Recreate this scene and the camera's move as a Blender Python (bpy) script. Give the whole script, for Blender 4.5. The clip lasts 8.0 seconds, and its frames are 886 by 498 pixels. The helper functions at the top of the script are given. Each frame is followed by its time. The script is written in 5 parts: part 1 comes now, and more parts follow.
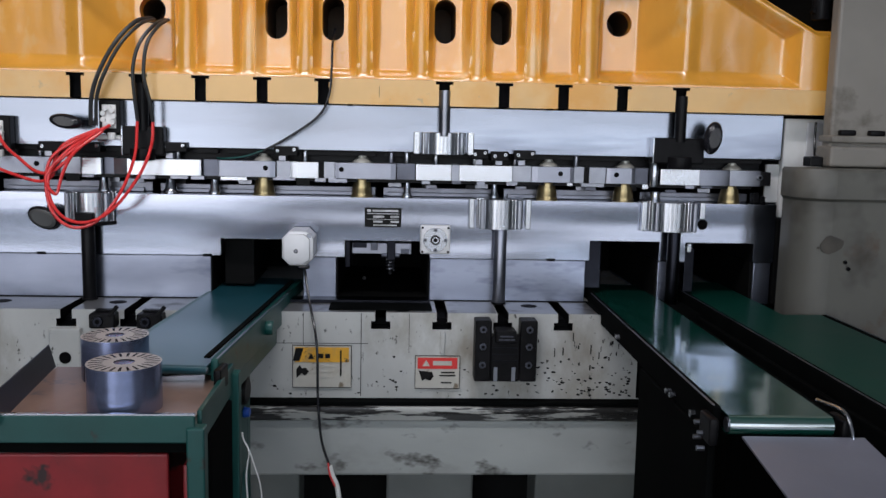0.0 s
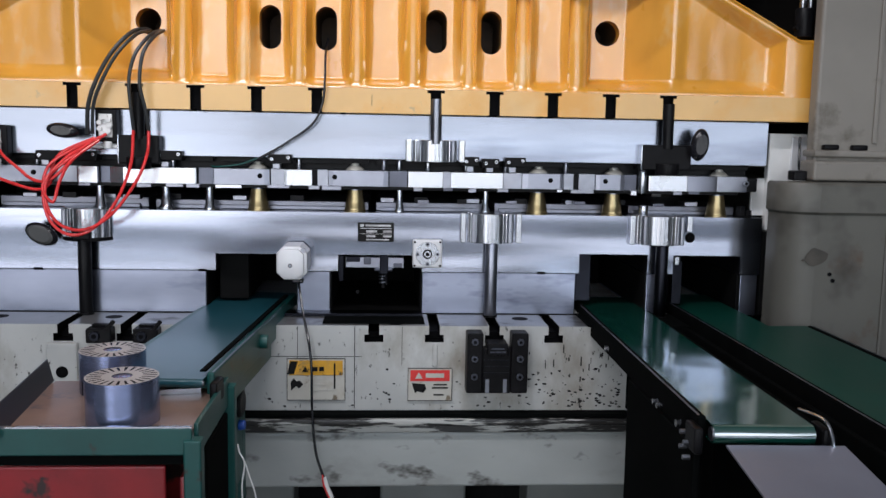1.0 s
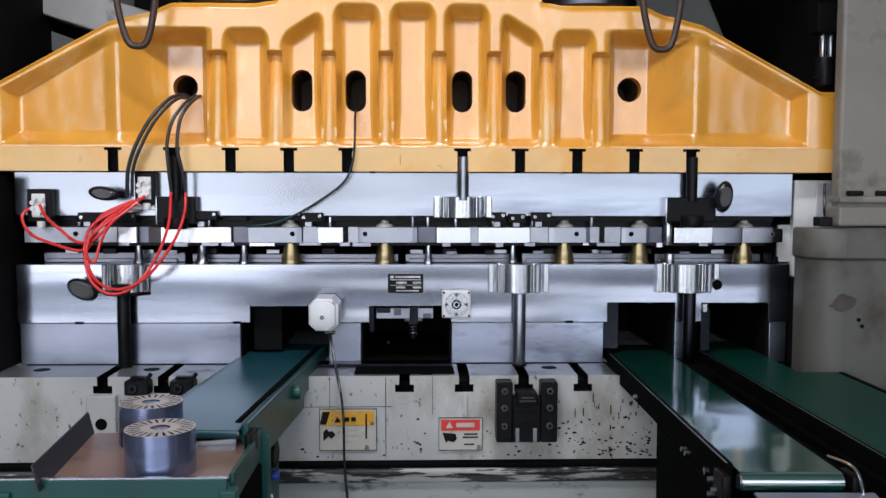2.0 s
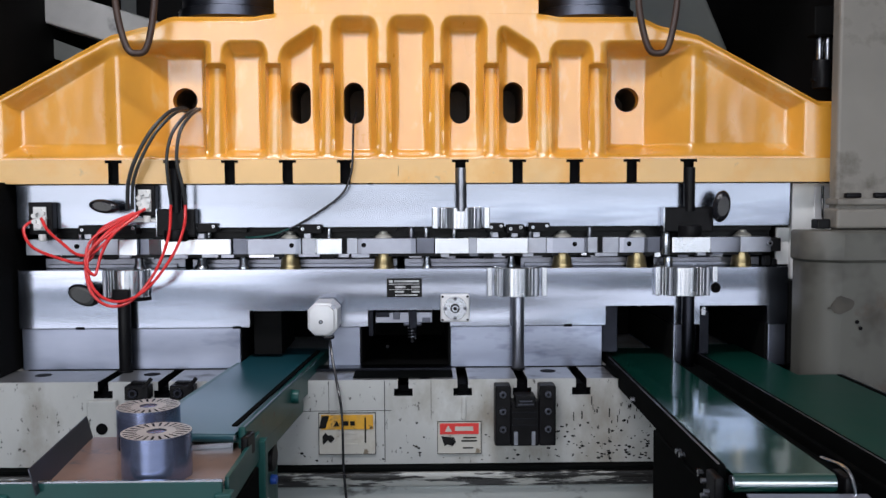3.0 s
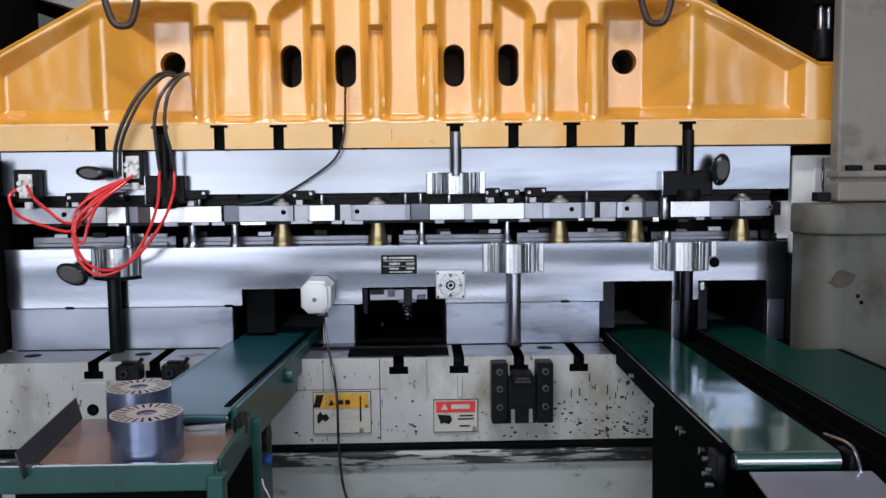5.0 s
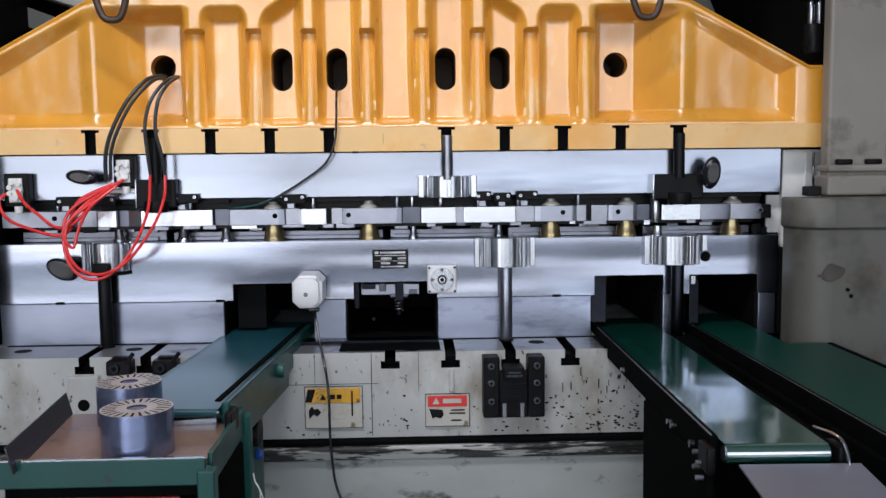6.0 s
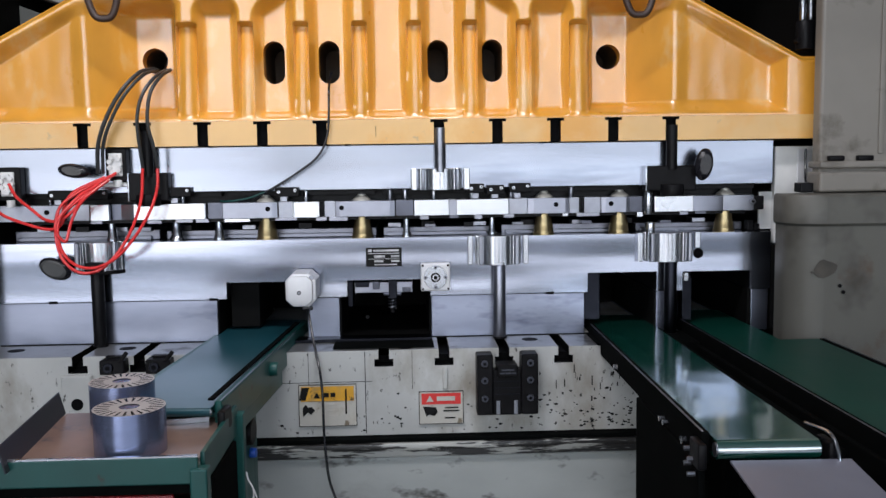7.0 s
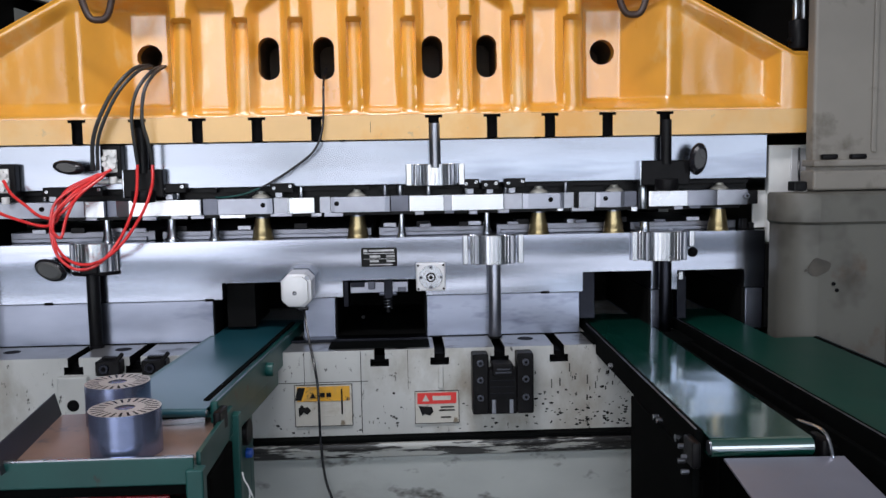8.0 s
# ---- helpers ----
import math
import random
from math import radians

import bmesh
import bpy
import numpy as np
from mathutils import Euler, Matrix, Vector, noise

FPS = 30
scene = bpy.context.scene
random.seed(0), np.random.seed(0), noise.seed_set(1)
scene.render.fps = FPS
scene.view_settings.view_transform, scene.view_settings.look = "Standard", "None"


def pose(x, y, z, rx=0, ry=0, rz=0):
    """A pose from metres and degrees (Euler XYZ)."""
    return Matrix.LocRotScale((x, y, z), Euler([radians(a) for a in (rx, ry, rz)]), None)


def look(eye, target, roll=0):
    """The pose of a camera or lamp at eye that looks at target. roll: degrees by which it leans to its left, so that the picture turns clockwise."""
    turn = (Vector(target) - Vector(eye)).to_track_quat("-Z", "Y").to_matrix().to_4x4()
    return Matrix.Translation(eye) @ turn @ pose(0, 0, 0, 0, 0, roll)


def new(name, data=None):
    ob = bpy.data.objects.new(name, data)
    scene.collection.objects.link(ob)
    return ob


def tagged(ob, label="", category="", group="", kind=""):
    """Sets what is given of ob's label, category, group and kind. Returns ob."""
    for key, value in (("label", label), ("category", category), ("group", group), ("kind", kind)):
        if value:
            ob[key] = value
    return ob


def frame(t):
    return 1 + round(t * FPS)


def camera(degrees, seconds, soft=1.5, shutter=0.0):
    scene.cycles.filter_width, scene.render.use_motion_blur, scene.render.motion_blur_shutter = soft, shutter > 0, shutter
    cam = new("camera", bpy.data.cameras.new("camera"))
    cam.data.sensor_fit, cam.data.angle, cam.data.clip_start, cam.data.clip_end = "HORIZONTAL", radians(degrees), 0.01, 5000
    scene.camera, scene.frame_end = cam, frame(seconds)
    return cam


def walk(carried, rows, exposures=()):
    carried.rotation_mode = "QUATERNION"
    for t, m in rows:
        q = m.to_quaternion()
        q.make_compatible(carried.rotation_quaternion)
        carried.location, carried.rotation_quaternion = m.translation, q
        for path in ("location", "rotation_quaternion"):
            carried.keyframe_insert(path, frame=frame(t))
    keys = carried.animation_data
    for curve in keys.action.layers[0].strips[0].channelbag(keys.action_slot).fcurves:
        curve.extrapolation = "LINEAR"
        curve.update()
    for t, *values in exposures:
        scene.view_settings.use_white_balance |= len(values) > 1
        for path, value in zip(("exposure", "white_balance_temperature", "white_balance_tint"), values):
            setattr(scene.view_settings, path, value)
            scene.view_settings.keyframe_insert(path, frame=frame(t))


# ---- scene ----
cam = camera(53.2, 8.0, soft=1.5)
PATH = [
    (0, (0.023, -2.268, 1.354), (0.14, -0.29, 1.078), 1.3),
    (0.5, (0.029, -2.285, 1.356), (0.161, -0.308, 1.082), 1.3),
    (1, (0.025, -2.303, 1.363), (0.156, -0.323, 1.115), 1.1),
    (1.5, (0.022, -2.327, 1.374), (0.113, -0.336, 1.204), 0.6),
    (3, (0.055, -2.353, 1.371), (0.097, -0.358, 1.243), -0.2),
    (3.5, (0.053, -2.338, 1.367), (0.1, -0.343, 1.232), -0.3),
    (4, (0.058, -2.321, 1.365), (0.106, -0.327, 1.211), -0.4),
    (4.5, (0.053, -2.316, 1.368), (0.103, -0.324, 1.197), -0.5),
    (6, (0.058, -2.315, 1.364), (0.128, -0.326, 1.173), -0.6),
    (6.5, (0.06, -2.318, 1.365), (0.138, -0.329, 1.169), -0.7),
    (7, (0.065, -2.317, 1.365), (0.144, -0.328, 1.168), -0.8),
    (7.5, (0.07, -2.321, 1.366), (0.152, -0.332, 1.168), -0.9),
    (8, (0.068, -2.322, 1.366), (0.155, -0.334, 1.168), -1.0),
]
walk(cam, [(t, look(eye, target, roll)) for t, eye, target, roll in PATH],
     exposures=((0.0, -0.28), (0.5, -0.16), (1.0, -0.07), (1.5, 0.0), (8.0, 0.0)))


# ---- world, lamps, exposure ----
world = bpy.data.worlds.new("sky")
scene.world = world
world.use_nodes = True
wn = world.node_tree.nodes
sky = wn.new("ShaderNodeTexSky")
sky.sky_type, sky.sun_disc = "NISHITA", False
sky.sun_elevation, sky.sun_rotation = radians(40), radians(200)
world.node_tree.links.new(sky.outputs[0], wn["Background"].inputs[0])
wn["Background"].inputs[1].default_value = 0.12
scene.view_settings.exposure = 0.0


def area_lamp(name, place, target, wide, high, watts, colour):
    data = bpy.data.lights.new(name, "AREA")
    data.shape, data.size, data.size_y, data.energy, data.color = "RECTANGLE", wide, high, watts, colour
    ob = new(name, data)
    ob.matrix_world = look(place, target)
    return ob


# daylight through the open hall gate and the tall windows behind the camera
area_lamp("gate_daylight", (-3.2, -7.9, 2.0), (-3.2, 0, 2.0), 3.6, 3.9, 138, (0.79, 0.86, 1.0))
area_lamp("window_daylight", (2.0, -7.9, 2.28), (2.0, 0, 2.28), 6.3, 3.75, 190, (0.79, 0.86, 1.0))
# unseen lamp added above and before the press, to favour the slide
area_lamp("added_slide_light", (-0.25, -1.25, 2.95), (-0.20, -0.2, 1.5), 1.5, 0.18, 33, (0.955, 0.935, 1.0))

# ---- materials ----


def material(name, colour, rough=0.5, metal=0.0, scale=12.0, spread=0.12, bump=0.05, rough_spread=0.1, specks=None, coat=0.0, stretch=(1, 1, 1), fine=220.0, coat_rough=0.12, gloss=0.5, wave=0.0, coat_ior=1.5, blur=0.06, grime=None):
    """Two scales of noise drive colour, roughness and relief; specks = (colour, scale, amount) adds stains with a shape of their own."""
    m = bpy.data.materials.new(name)
    m.use_nodes = True
    nt = m.node_tree
    n, l = nt.nodes, nt.links
    b = n["Principled BSDF"]
    co = n.new("ShaderNodeTexCoord")
    mp = n.new("ShaderNodeMapping")
    mp.inputs["Scale"].default_value = stretch
    l.new(co.outputs["Object"], mp.inputs[0])
    big, small = n.new("ShaderNodeTexNoise"), n.new("ShaderNodeTexNoise")
    big.inputs["Scale"].default_value, small.inputs["Scale"].default_value = scale, fine
    big.inputs["Detail"].default_value = 5
    for k in (big, small):
        l.new(mp.outputs[0], k.inputs["Vector"])
    ramp = n.new("ShaderNodeValToRGB")
    c = Vector(colour)
    ramp.color_ramp.elements[0].position, ramp.color_ramp.elements[1].position = 0.3, 0.7
    ramp.color_ramp.elements[0].color = (*(c * (1 - spread)), 1)
    ramp.color_ramp.elements[1].color = (*(c * (1 + spread)), 1)
    l.new(big.outputs["Fac"], ramp.inputs[0])
    out = ramp.outputs[0]
    if grime:
        gc, gs, amount, soft_edge = grime
        gn = n.new("ShaderNodeTexNoise")
        gn.inputs["Scale"].default_value, gn.inputs["Detail"].default_value, gn.inputs["Roughness"].default_value = gs, 6, 0.6
        l.new(mp.outputs[0], gn.inputs["Vector"])
        gr = n.new("ShaderNodeValToRGB")
        gr.color_ramp.elements[0].position, gr.color_ramp.elements[1].position = 0.5 + amount, 0.5 + amount + soft_edge
        l.new(gn.outputs["Fac"], gr.inputs[0])
        gm = n.new("ShaderNodeMixRGB")
        gm.inputs[2].default_value = (*gc, 1)
        l.new(gr.outputs[0], gm.inputs[0])
        l.new(out, gm.inputs[1])
        out = gm.outputs[0]
    if specks:
        sc, ss, amount = specks
        sp = n.new("ShaderNodeTexNoise")
        sp.inputs["Scale"].default_value, sp.inputs["Detail"].default_value, sp.inputs["Roughness"].default_value = ss, 4, 0.65
        l.new(mp.outputs[0], sp.inputs["Vector"])
        sr = n.new("ShaderNodeValToRGB")
        sr.color_ramp.elements[0].position, sr.color_ramp.elements[1].position = 0.5 + amount, 0.5 + amount + blur
        l.new(sp.outputs["Fac"], sr.inputs[0])
        mix = n.new("ShaderNodeMixRGB")
        mix.inputs[2].default_value = (*sc, 1)
        l.new(sr.outputs[0], mix.inputs[0])
        l.new(out, mix.inputs[1])
        out = mix.outputs[0]
    l.new(out, b.inputs["Base Color"])
    mr = n.new("ShaderNodeMapRange")
    mr.inputs["To Min"].default_value, mr.inputs["To Max"].default_value = max(0.02, rough - rough_spread), min(1, rough + rough_spread)
    l.new(big.outputs["Fac"], mr.inputs[0])
    l.new(mr.outputs[0], b.inputs["Roughness"])
    b.inputs["Metallic"].default_value = metal
    b.inputs["Coat Weight"].default_value = coat
    b.inputs["Coat Roughness"].default_value = coat_rough
    b.inputs["Specular IOR Level"].default_value = gloss
    b.inputs["Coat IOR"].default_value = coat_ior
    if bump:
        bp = n.new("ShaderNodeBump")
        bp.inputs["Strength"].default_value, bp.inputs["Distance"].default_value = bump, 0.002
        l.new(small.outputs["Fac"], bp.inputs["Height"])
        if wave:
            wv = n.new("ShaderNodeBump")
            wv.inputs["Strength"].default_value, wv.inputs["Distance"].default_value = 1.0, wave
            swell = n.new("ShaderNodeTexNoise")
            swell.inputs["Scale"].default_value, swell.inputs["Detail"].default_value = scale * 1.3, 1.0
            l.new(mp.outputs[0], swell.inputs["Vector"])
            l.new(swell.outputs["Fac"], wv.inputs["Height"])
            l.new(wv.outputs[0], bp.inputs["Normal"])
        l.new(bp.outputs[0], b.inputs["Normal"])
        l.new(bp.outputs[0], b.inputs["Coat Normal"])
    return m


YELLOW = material("yellow_press_paint", (0.76, 0.345, 0.038), 0.30, 0, 6, 0.12, 0.06, 0.08, specks=((0.80, 0.47, 0.16), 6, 0.06), coat=1.0, fine=60, coat_rough=0.22, gloss=0.6, coat_ior=1.75, wave=0.0045, stretch=(1.4, 1, 0.7), blur=0.12)
# the press yellow made paler, with the flange's glossy sheen in the colour
PALE = material("yellow_paint_with_sheen", (0.78, 0.47, 0.16), 0.34, 0, 7, 0.08, 0.05, 0.08, specks=((0.55, 0.36, 0.16), 14, 0.15), coat=0.5, coat_rough=0.3, grime=((0.76, 0.36, 0.05), 3.2, 0.02, 0.14))
STEEL = material("ground_die_steel", (0.36, 0.39, 0.47), 0.19, 1.0, 2.2, 0.34, 0.03, 0.10, stretch=(0.22, 1, 2.9), wave=0.011, specks=((0.14, 0.16, 0.22), 2.6, 0.02), blur=0.22)
STEELU = material("oiled_upper_die_steel", (0.25, 0.273, 0.328), 0.21, 1.0, 1.8, 0.32, 0.03, 0.10, stretch=(0.35, 1, 2.4), wave=0.008, specks=((0.11, 0.125, 0.17), 2.1, 0.04), blur=0.22)
STEELB = material("dull_blue_ground_steel", (0.29, 0.313, 0.392), 0.32, 1.0, 2.5, 0.30, 0.03, 0.10, stretch=(0.7, 1, 2.2), wave=0.005, specks=((0.17, 0.185, 0.25), 5.0, 0.05), blur=0.14)
STEEL2 = material("bright_machined_steel", (0.51, 0.53, 0.57), 0.26, 1.0, 10, 0.06, 0.02, 0.06)
STEELM = material("satin_grey_steel", (0.30, 0.31, 0.36), 0.36, 1.0, 14, 0.12, 0.03, 0.08)
STEELG = material("grey_oiled_steel", (0.30, 0.31, 0.35), 0.36, 1.0, 14, 0.2, 0.04, 0.1)
# black steel parts, and painted shade on the die openings' cut walls
DARK = material("black_steel_and_shade", (0.007, 0.007, 0.008), 0.4, 0.0, 15, 0.3, 0.05, 0.1, gloss=0.14)
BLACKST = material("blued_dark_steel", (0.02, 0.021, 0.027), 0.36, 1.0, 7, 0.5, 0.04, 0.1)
DIM = material("dim_oiled_steel", (0.105, 0.11, 0.135), 0.34, 1.0, 9, 0.3, 0.04, 0.1)
INSERT = material("grey_die_insert_steel", (0.19, 0.195, 0.225), 0.38, 1.0, 12, 0.3, 0.04, 0.1)
# shade deep in the slide's holes, as a dark brown
SHADEBROWN = material("hole_shade_brown", (0.06, 0.033, 0.014), 0.6, 0, 14, 0.4, 0.05, 0.1)
# black for oil and for the shade inside slots and holes
SLOT = material("oil_and_shade_black", (0.003, 0.003, 0.0035), 0.6, 0.0, 20, 0.3, 0.0, 0.1, gloss=0.05)
CLAMP = material("blackened_clamp_steel", (0.0065, 0.0062, 0.007), 0.42, 0.0, 30, 0.45, 0.15, 0.1, gloss=0.12)
CREAM = material("greenish_white_press_paint", (0.48, 0.485, 0.465), 0.5, 0, 5, 0.16, 0.08, 0.1, specks=((0.03, 0.028, 0.024), 62, 0.125), stretch=(1, 1, 0.6), grime=((0.22, 0.19, 0.14), 4.5, 0.03, 0.22))
BEDTOP = material("oily_machined_bed_steel", (0.36, 0.365, 0.37), 0.36, 0.75, 5, 0.3, 0.04, 0.1, specks=((0.12, 0.115, 0.11), 9, 0.06), blur=0.12)
CREAMD = material("stained_press_paint", (0.38, 0.40, 0.385), 0.45, 0, 4, 0.15, 0.08, 0.1, specks=((0.05, 0.047, 0.04), 9, 0.08), blur=0.10, stretch=(0.7, 1, 1.2), grime=((0.20, 0.20, 0.18), 3.0, 0.02, 0.2))
OLIVE = material("grey_olive_column_paint", (0.225, 0.209, 0.182), 0.55, 0, 3.5, 0.14, 0.08, 0.1, specks=((0.08, 0.074, 0.066), 4, 0.10), blur=0.14, grime=((0.085, 0.07, 0.052), 7.0, 0.04, 0.16))
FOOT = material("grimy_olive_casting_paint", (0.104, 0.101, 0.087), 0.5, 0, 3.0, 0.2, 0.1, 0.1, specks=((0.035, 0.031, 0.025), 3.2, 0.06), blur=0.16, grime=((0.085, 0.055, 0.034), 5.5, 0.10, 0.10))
SCAB = material("bare_rusty_patch", (0.055, 0.049, 0.040), 0.6, 0, 20, 0.4, 0.1, 0.1)
RAIL = material("greasy_dark_rail", (0.022, 0.021, 0.02), 0.35, 0.0, 9, 0.4, 0.3, 0.15, specks=((0.46, 0.46, 0.43), 24, 0.0), stretch=(0.25, 1, 2.2), blur=0.05)
CAPM = material("greased_cap_steel", (0.46, 0.45, 0.40), 0.5, 0.5, 30, 0.2, 0.05, 0.1)
BRASS = material("bronze_bushing", (0.45, 0.355, 0.19), 0.34, 1.0, 40, 0.15, 0.03, 0.1)
RUBBER = material("black_rubber", (0.010, 0.010, 0.013), 0.24, 0, 30, 0.2, 0.03, 0.08, gloss=0.4)
HOSE = material("grey_black_hose", (0.03, 0.033, 0.034), 0.4, 0, 30, 0.2, 0.0, 0.1)
LOOP = material("brown_rubber_hose", (0.045, 0.025, 0.018), 0.5, 0, 30, 0.2, 0.05, 0.1)
RED = material("red_air_tube", (0.72, 0.035, 0.035), 0.28, 0, 30, 0.12, 0.0, 0.05, coat=0.3)
WHITE = material("white_plastic", (0.78, 0.78, 0.76), 0.45, 0, 25, 0.05, 0.03, 0.05)
MOTOR = material("cast_aluminium", (0.72, 0.72, 0.73), 0.5, 0.35, 25, 0.06, 0.05, 0.08)
BELT = material("green_pvc_belt", (0.005, 0.066, 0.048), 0.16, 0, 4, 0.15, 0.005, 0.05, coat=1.0, fine=90, wave=0.003, coat_rough=0.10, coat_ior=4.0, gloss=1.0)
BELTD = material("dull_dark_green_belt", (0.003, 0.040, 0.028), 0.4, 0, 4, 0.2, 0.01, 0.08, fine=90, gloss=0.14, coat=0.15, coat_rough=0.12, coat_ior=1.6)
BELTL = material("blue_green_pvc_belt", (0.010, 0.062, 0.080), 0.34, 0, 4, 0.15, 0.02, 0.06, coat=0.15, fine=90)
GREEN = material("dark_green_frame_paint", (0.006, 0.068, 0.060), 0.38, 0, 8, 0.15, 0.05, 0.1, specks=((0.03, 0.035, 0.03), 20, 0.13))
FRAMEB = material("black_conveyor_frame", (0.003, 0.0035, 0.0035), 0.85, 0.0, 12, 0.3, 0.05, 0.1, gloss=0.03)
TRAY = material("rusty_tray_steel", (0.25, 0.165, 0.13), 0.34, 0.25, 7, 0.35, 0.06, 0.1, specks=((0.10, 0.095, 0.11), 8, 0.08))
TRAYW = material("dull_sheet_steel", (0.05, 0.05, 0.06), 0.4, 0.6, 9, 0.2, 0.05, 0.1)
CHUTE = material("blue_grey_sheet_steel", (0.30, 0.31, 0.38), 0.40, 0.6, 5, 0.12, 0.05, 0.1)
CORE = material("blue_lamination_steel", (0.34, 0.39, 0.60), 0.24, 0.85, 10, 0.12, 0.0, 0.08, stretch=(1, 1, 6))
CORETOP = material("bare_lamination_face", (0.52, 0.50, 0.49), 0.45, 0.4, 30, 0.1, 0.03, 0.05)
SIGNY = material("amber_sign_vinyl", (0.72, 0.37, 0.025), 0.45, 0, 20, 0.12, 0.0, 0.05, specks=((0.05, 0.04, 0.025), 40, 0.10), grime=((0.42, 0.26, 0.09), 22, 0.02, 0.15))
SIGNR = material("red_sign_vinyl", (0.70, 0.035, 0.03), 0.45, 0, 20, 0.06, 0.0, 0.05)
SIGNW = material("aged_white_sign_vinyl", (0.54, 0.52, 0.46), 0.5, 0, 15, 0.1, 0.0, 0.05, specks=((0.20, 0.16, 0.11), 34, 0.10), grime=((0.38, 0.33, 0.25), 16, 0.0, 0.2))
INK = material("black_print", (0.010, 0.010, 0.010), 0.5, 0, 20, 0.1, 0.0, 0.05, gloss=0.12)
PLATEK = material("worn_nameplate_print", (0.48, 0.48, 0.49), 0.5, 0, 60, 0.5, 0.0, 0.05)
FLOOR = material("oily_concrete", (0.14, 0.14, 0.13), 0.28, 0, 2, 0.25, 0.06, 0.12, specks=((0.05, 0.05, 0.05), 3, 0.1), fine=40)
WALL = material("pale_hall_plaster", (0.36, 0.37, 0.36), 0.8, 0, 1.2, 0.1, 0.1, 0.05, fine=30)
ROOF = material("grey_roof_sheet", (0.30, 0.31, 0.32), 0.7, 0, 1.5, 0.1, 0.05, 0.05)
# near-black that puts the shade inside press and dies into the colour
INNER = material("inside_shade_black", (0.004, 0.004, 0.004), 0.7, 0, 5, 0.4, 0.1, 0.1, gloss=0.08)
LEGM = material("grey_green_foot_paint", (0.15, 0.16, 0.15), 0.5, 0, 5, 0.2, 0.05, 0.1)
BEAM = material("light_grey_beam_paint", (0.42, 0.42, 0.41), 0.5, 0, 6, 0.2, 0.05, 0.1, specks=((0.08, 0.075, 0.07), 5, 0.08), blur=0.1)
GREYM = material("grey_machine_paint", (0.055, 0.056, 0.055), 0.5, 0, 8, 0.15, 0.05, 0.1)
REDD = material("dark_red_plastic", (0.30, 0.015, 0.02), 0.4, 0, 12, 0.25, 0.04, 0.08, specks=((0.03, 0.01, 0.01), 9, 0.06))
BLUE = material("blue_plastic", (0.02, 0.10, 0.5), 0.35, 0, 20, 0.1, 0.0, 0.05)

# ---- mesh helpers ----


def thing(name, place, label, category, group="", kind=""):
    ob = new(name)
    ob.empty_display_size = 0.05
    ob.location = place
    return tagged(ob, label, category, group, kind)


def root_place(ob):
    while ob.parent:
        ob = ob.parent
    return ob.location.copy()


def finish(name, bm, mats, smooth=35):
    mesh = bpy.data.meshes.new(name)
    bmesh.ops.recalc_face_normals(bm, faces=bm.faces)
    # curved runs are smooth; a large flat face beside a narrow bevel stays flat
    area = [f.calc_area() for f in bm.faces]
    bm.faces.index_update()
    for f in bm.faces:
        f.smooth = False
    for e in bm.edges:
        if len(e.link_faces) == 2:
            a, b = e.link_faces
            if e.calc_face_angle(0) > radians(smooth):
                e.smooth = False
            elif max(area[a.index], area[b.index]) < 4 * min(area[a.index], area[b.index]):
                a.smooth = b.smooth = True
    bm.to_mesh(mesh)
    bm.free()
    for m in mats if isinstance(mats, (list, tuple)) else (mats,):
        mesh.materials.append(m)
    return mesh


def part(name, bm, mats, parent, label="", smooth=35):
    """Links a bmesh, drawn in world metres, as one mesh object under a thing or part."""
    bmesh.ops.translate(bm, verts=bm.verts, vec=-root_place(parent))
    ob = new(name, finish(name, bm, mats, smooth))
    ob.parent = parent
    return tagged(ob, label)


def solo(name, bm, mats, label, category, group="", kind="", smooth=35):
    """A thing that is one mesh, with its origin at its base."""
    lo = Vector([min(v.co[i] for v in bm.verts) for i in range(3)])
    hi = Vector([max(v.co[i] for v in bm.verts) for i in range(3)])
    base = Vector(((lo.x + hi.x) / 2, (lo.y + hi.y) / 2, lo.z))
    bmesh.ops.translate(bm, verts=bm.verts, vec=-base)
    ob = new(name, finish(name, bm, mats, smooth))
    ob.location = base
    return tagged(ob, label, category, group, kind)


def box(x0, x1, y0, y1, z0, z1, bevel=0.0, bm=None, mat=0, turn=0.0):
    own = bmesh.new()
    m = Matrix.Translation(((x0 + x1) / 2, (y0 + y1) / 2, (z0 + z1) / 2)) @ Matrix.Rotation(radians(turn), 4, "Z") @ Matrix.Diagonal((x1 - x0, y1 - y0, z1 - z0, 1))
    bmesh.ops.create_cube(own, size=1, matrix=m)
    if bevel:
        bmesh.ops.bevel(own, geom=own.edges[:], offset=bevel, segments=2, profile=0.5, affect="EDGES")
    return merged(bm, own, mat)


def merged(bm, own, mat=0):
    for f in own.faces:
        f.material_index = mat
    if bm is None:
        return own
    mesh = bpy.data.meshes.new("tmp")
    own.to_mesh(mesh)
    own.free()
    bm.from_mesh(mesh)
    bpy.data.meshes.remove(mesh)
    return bm


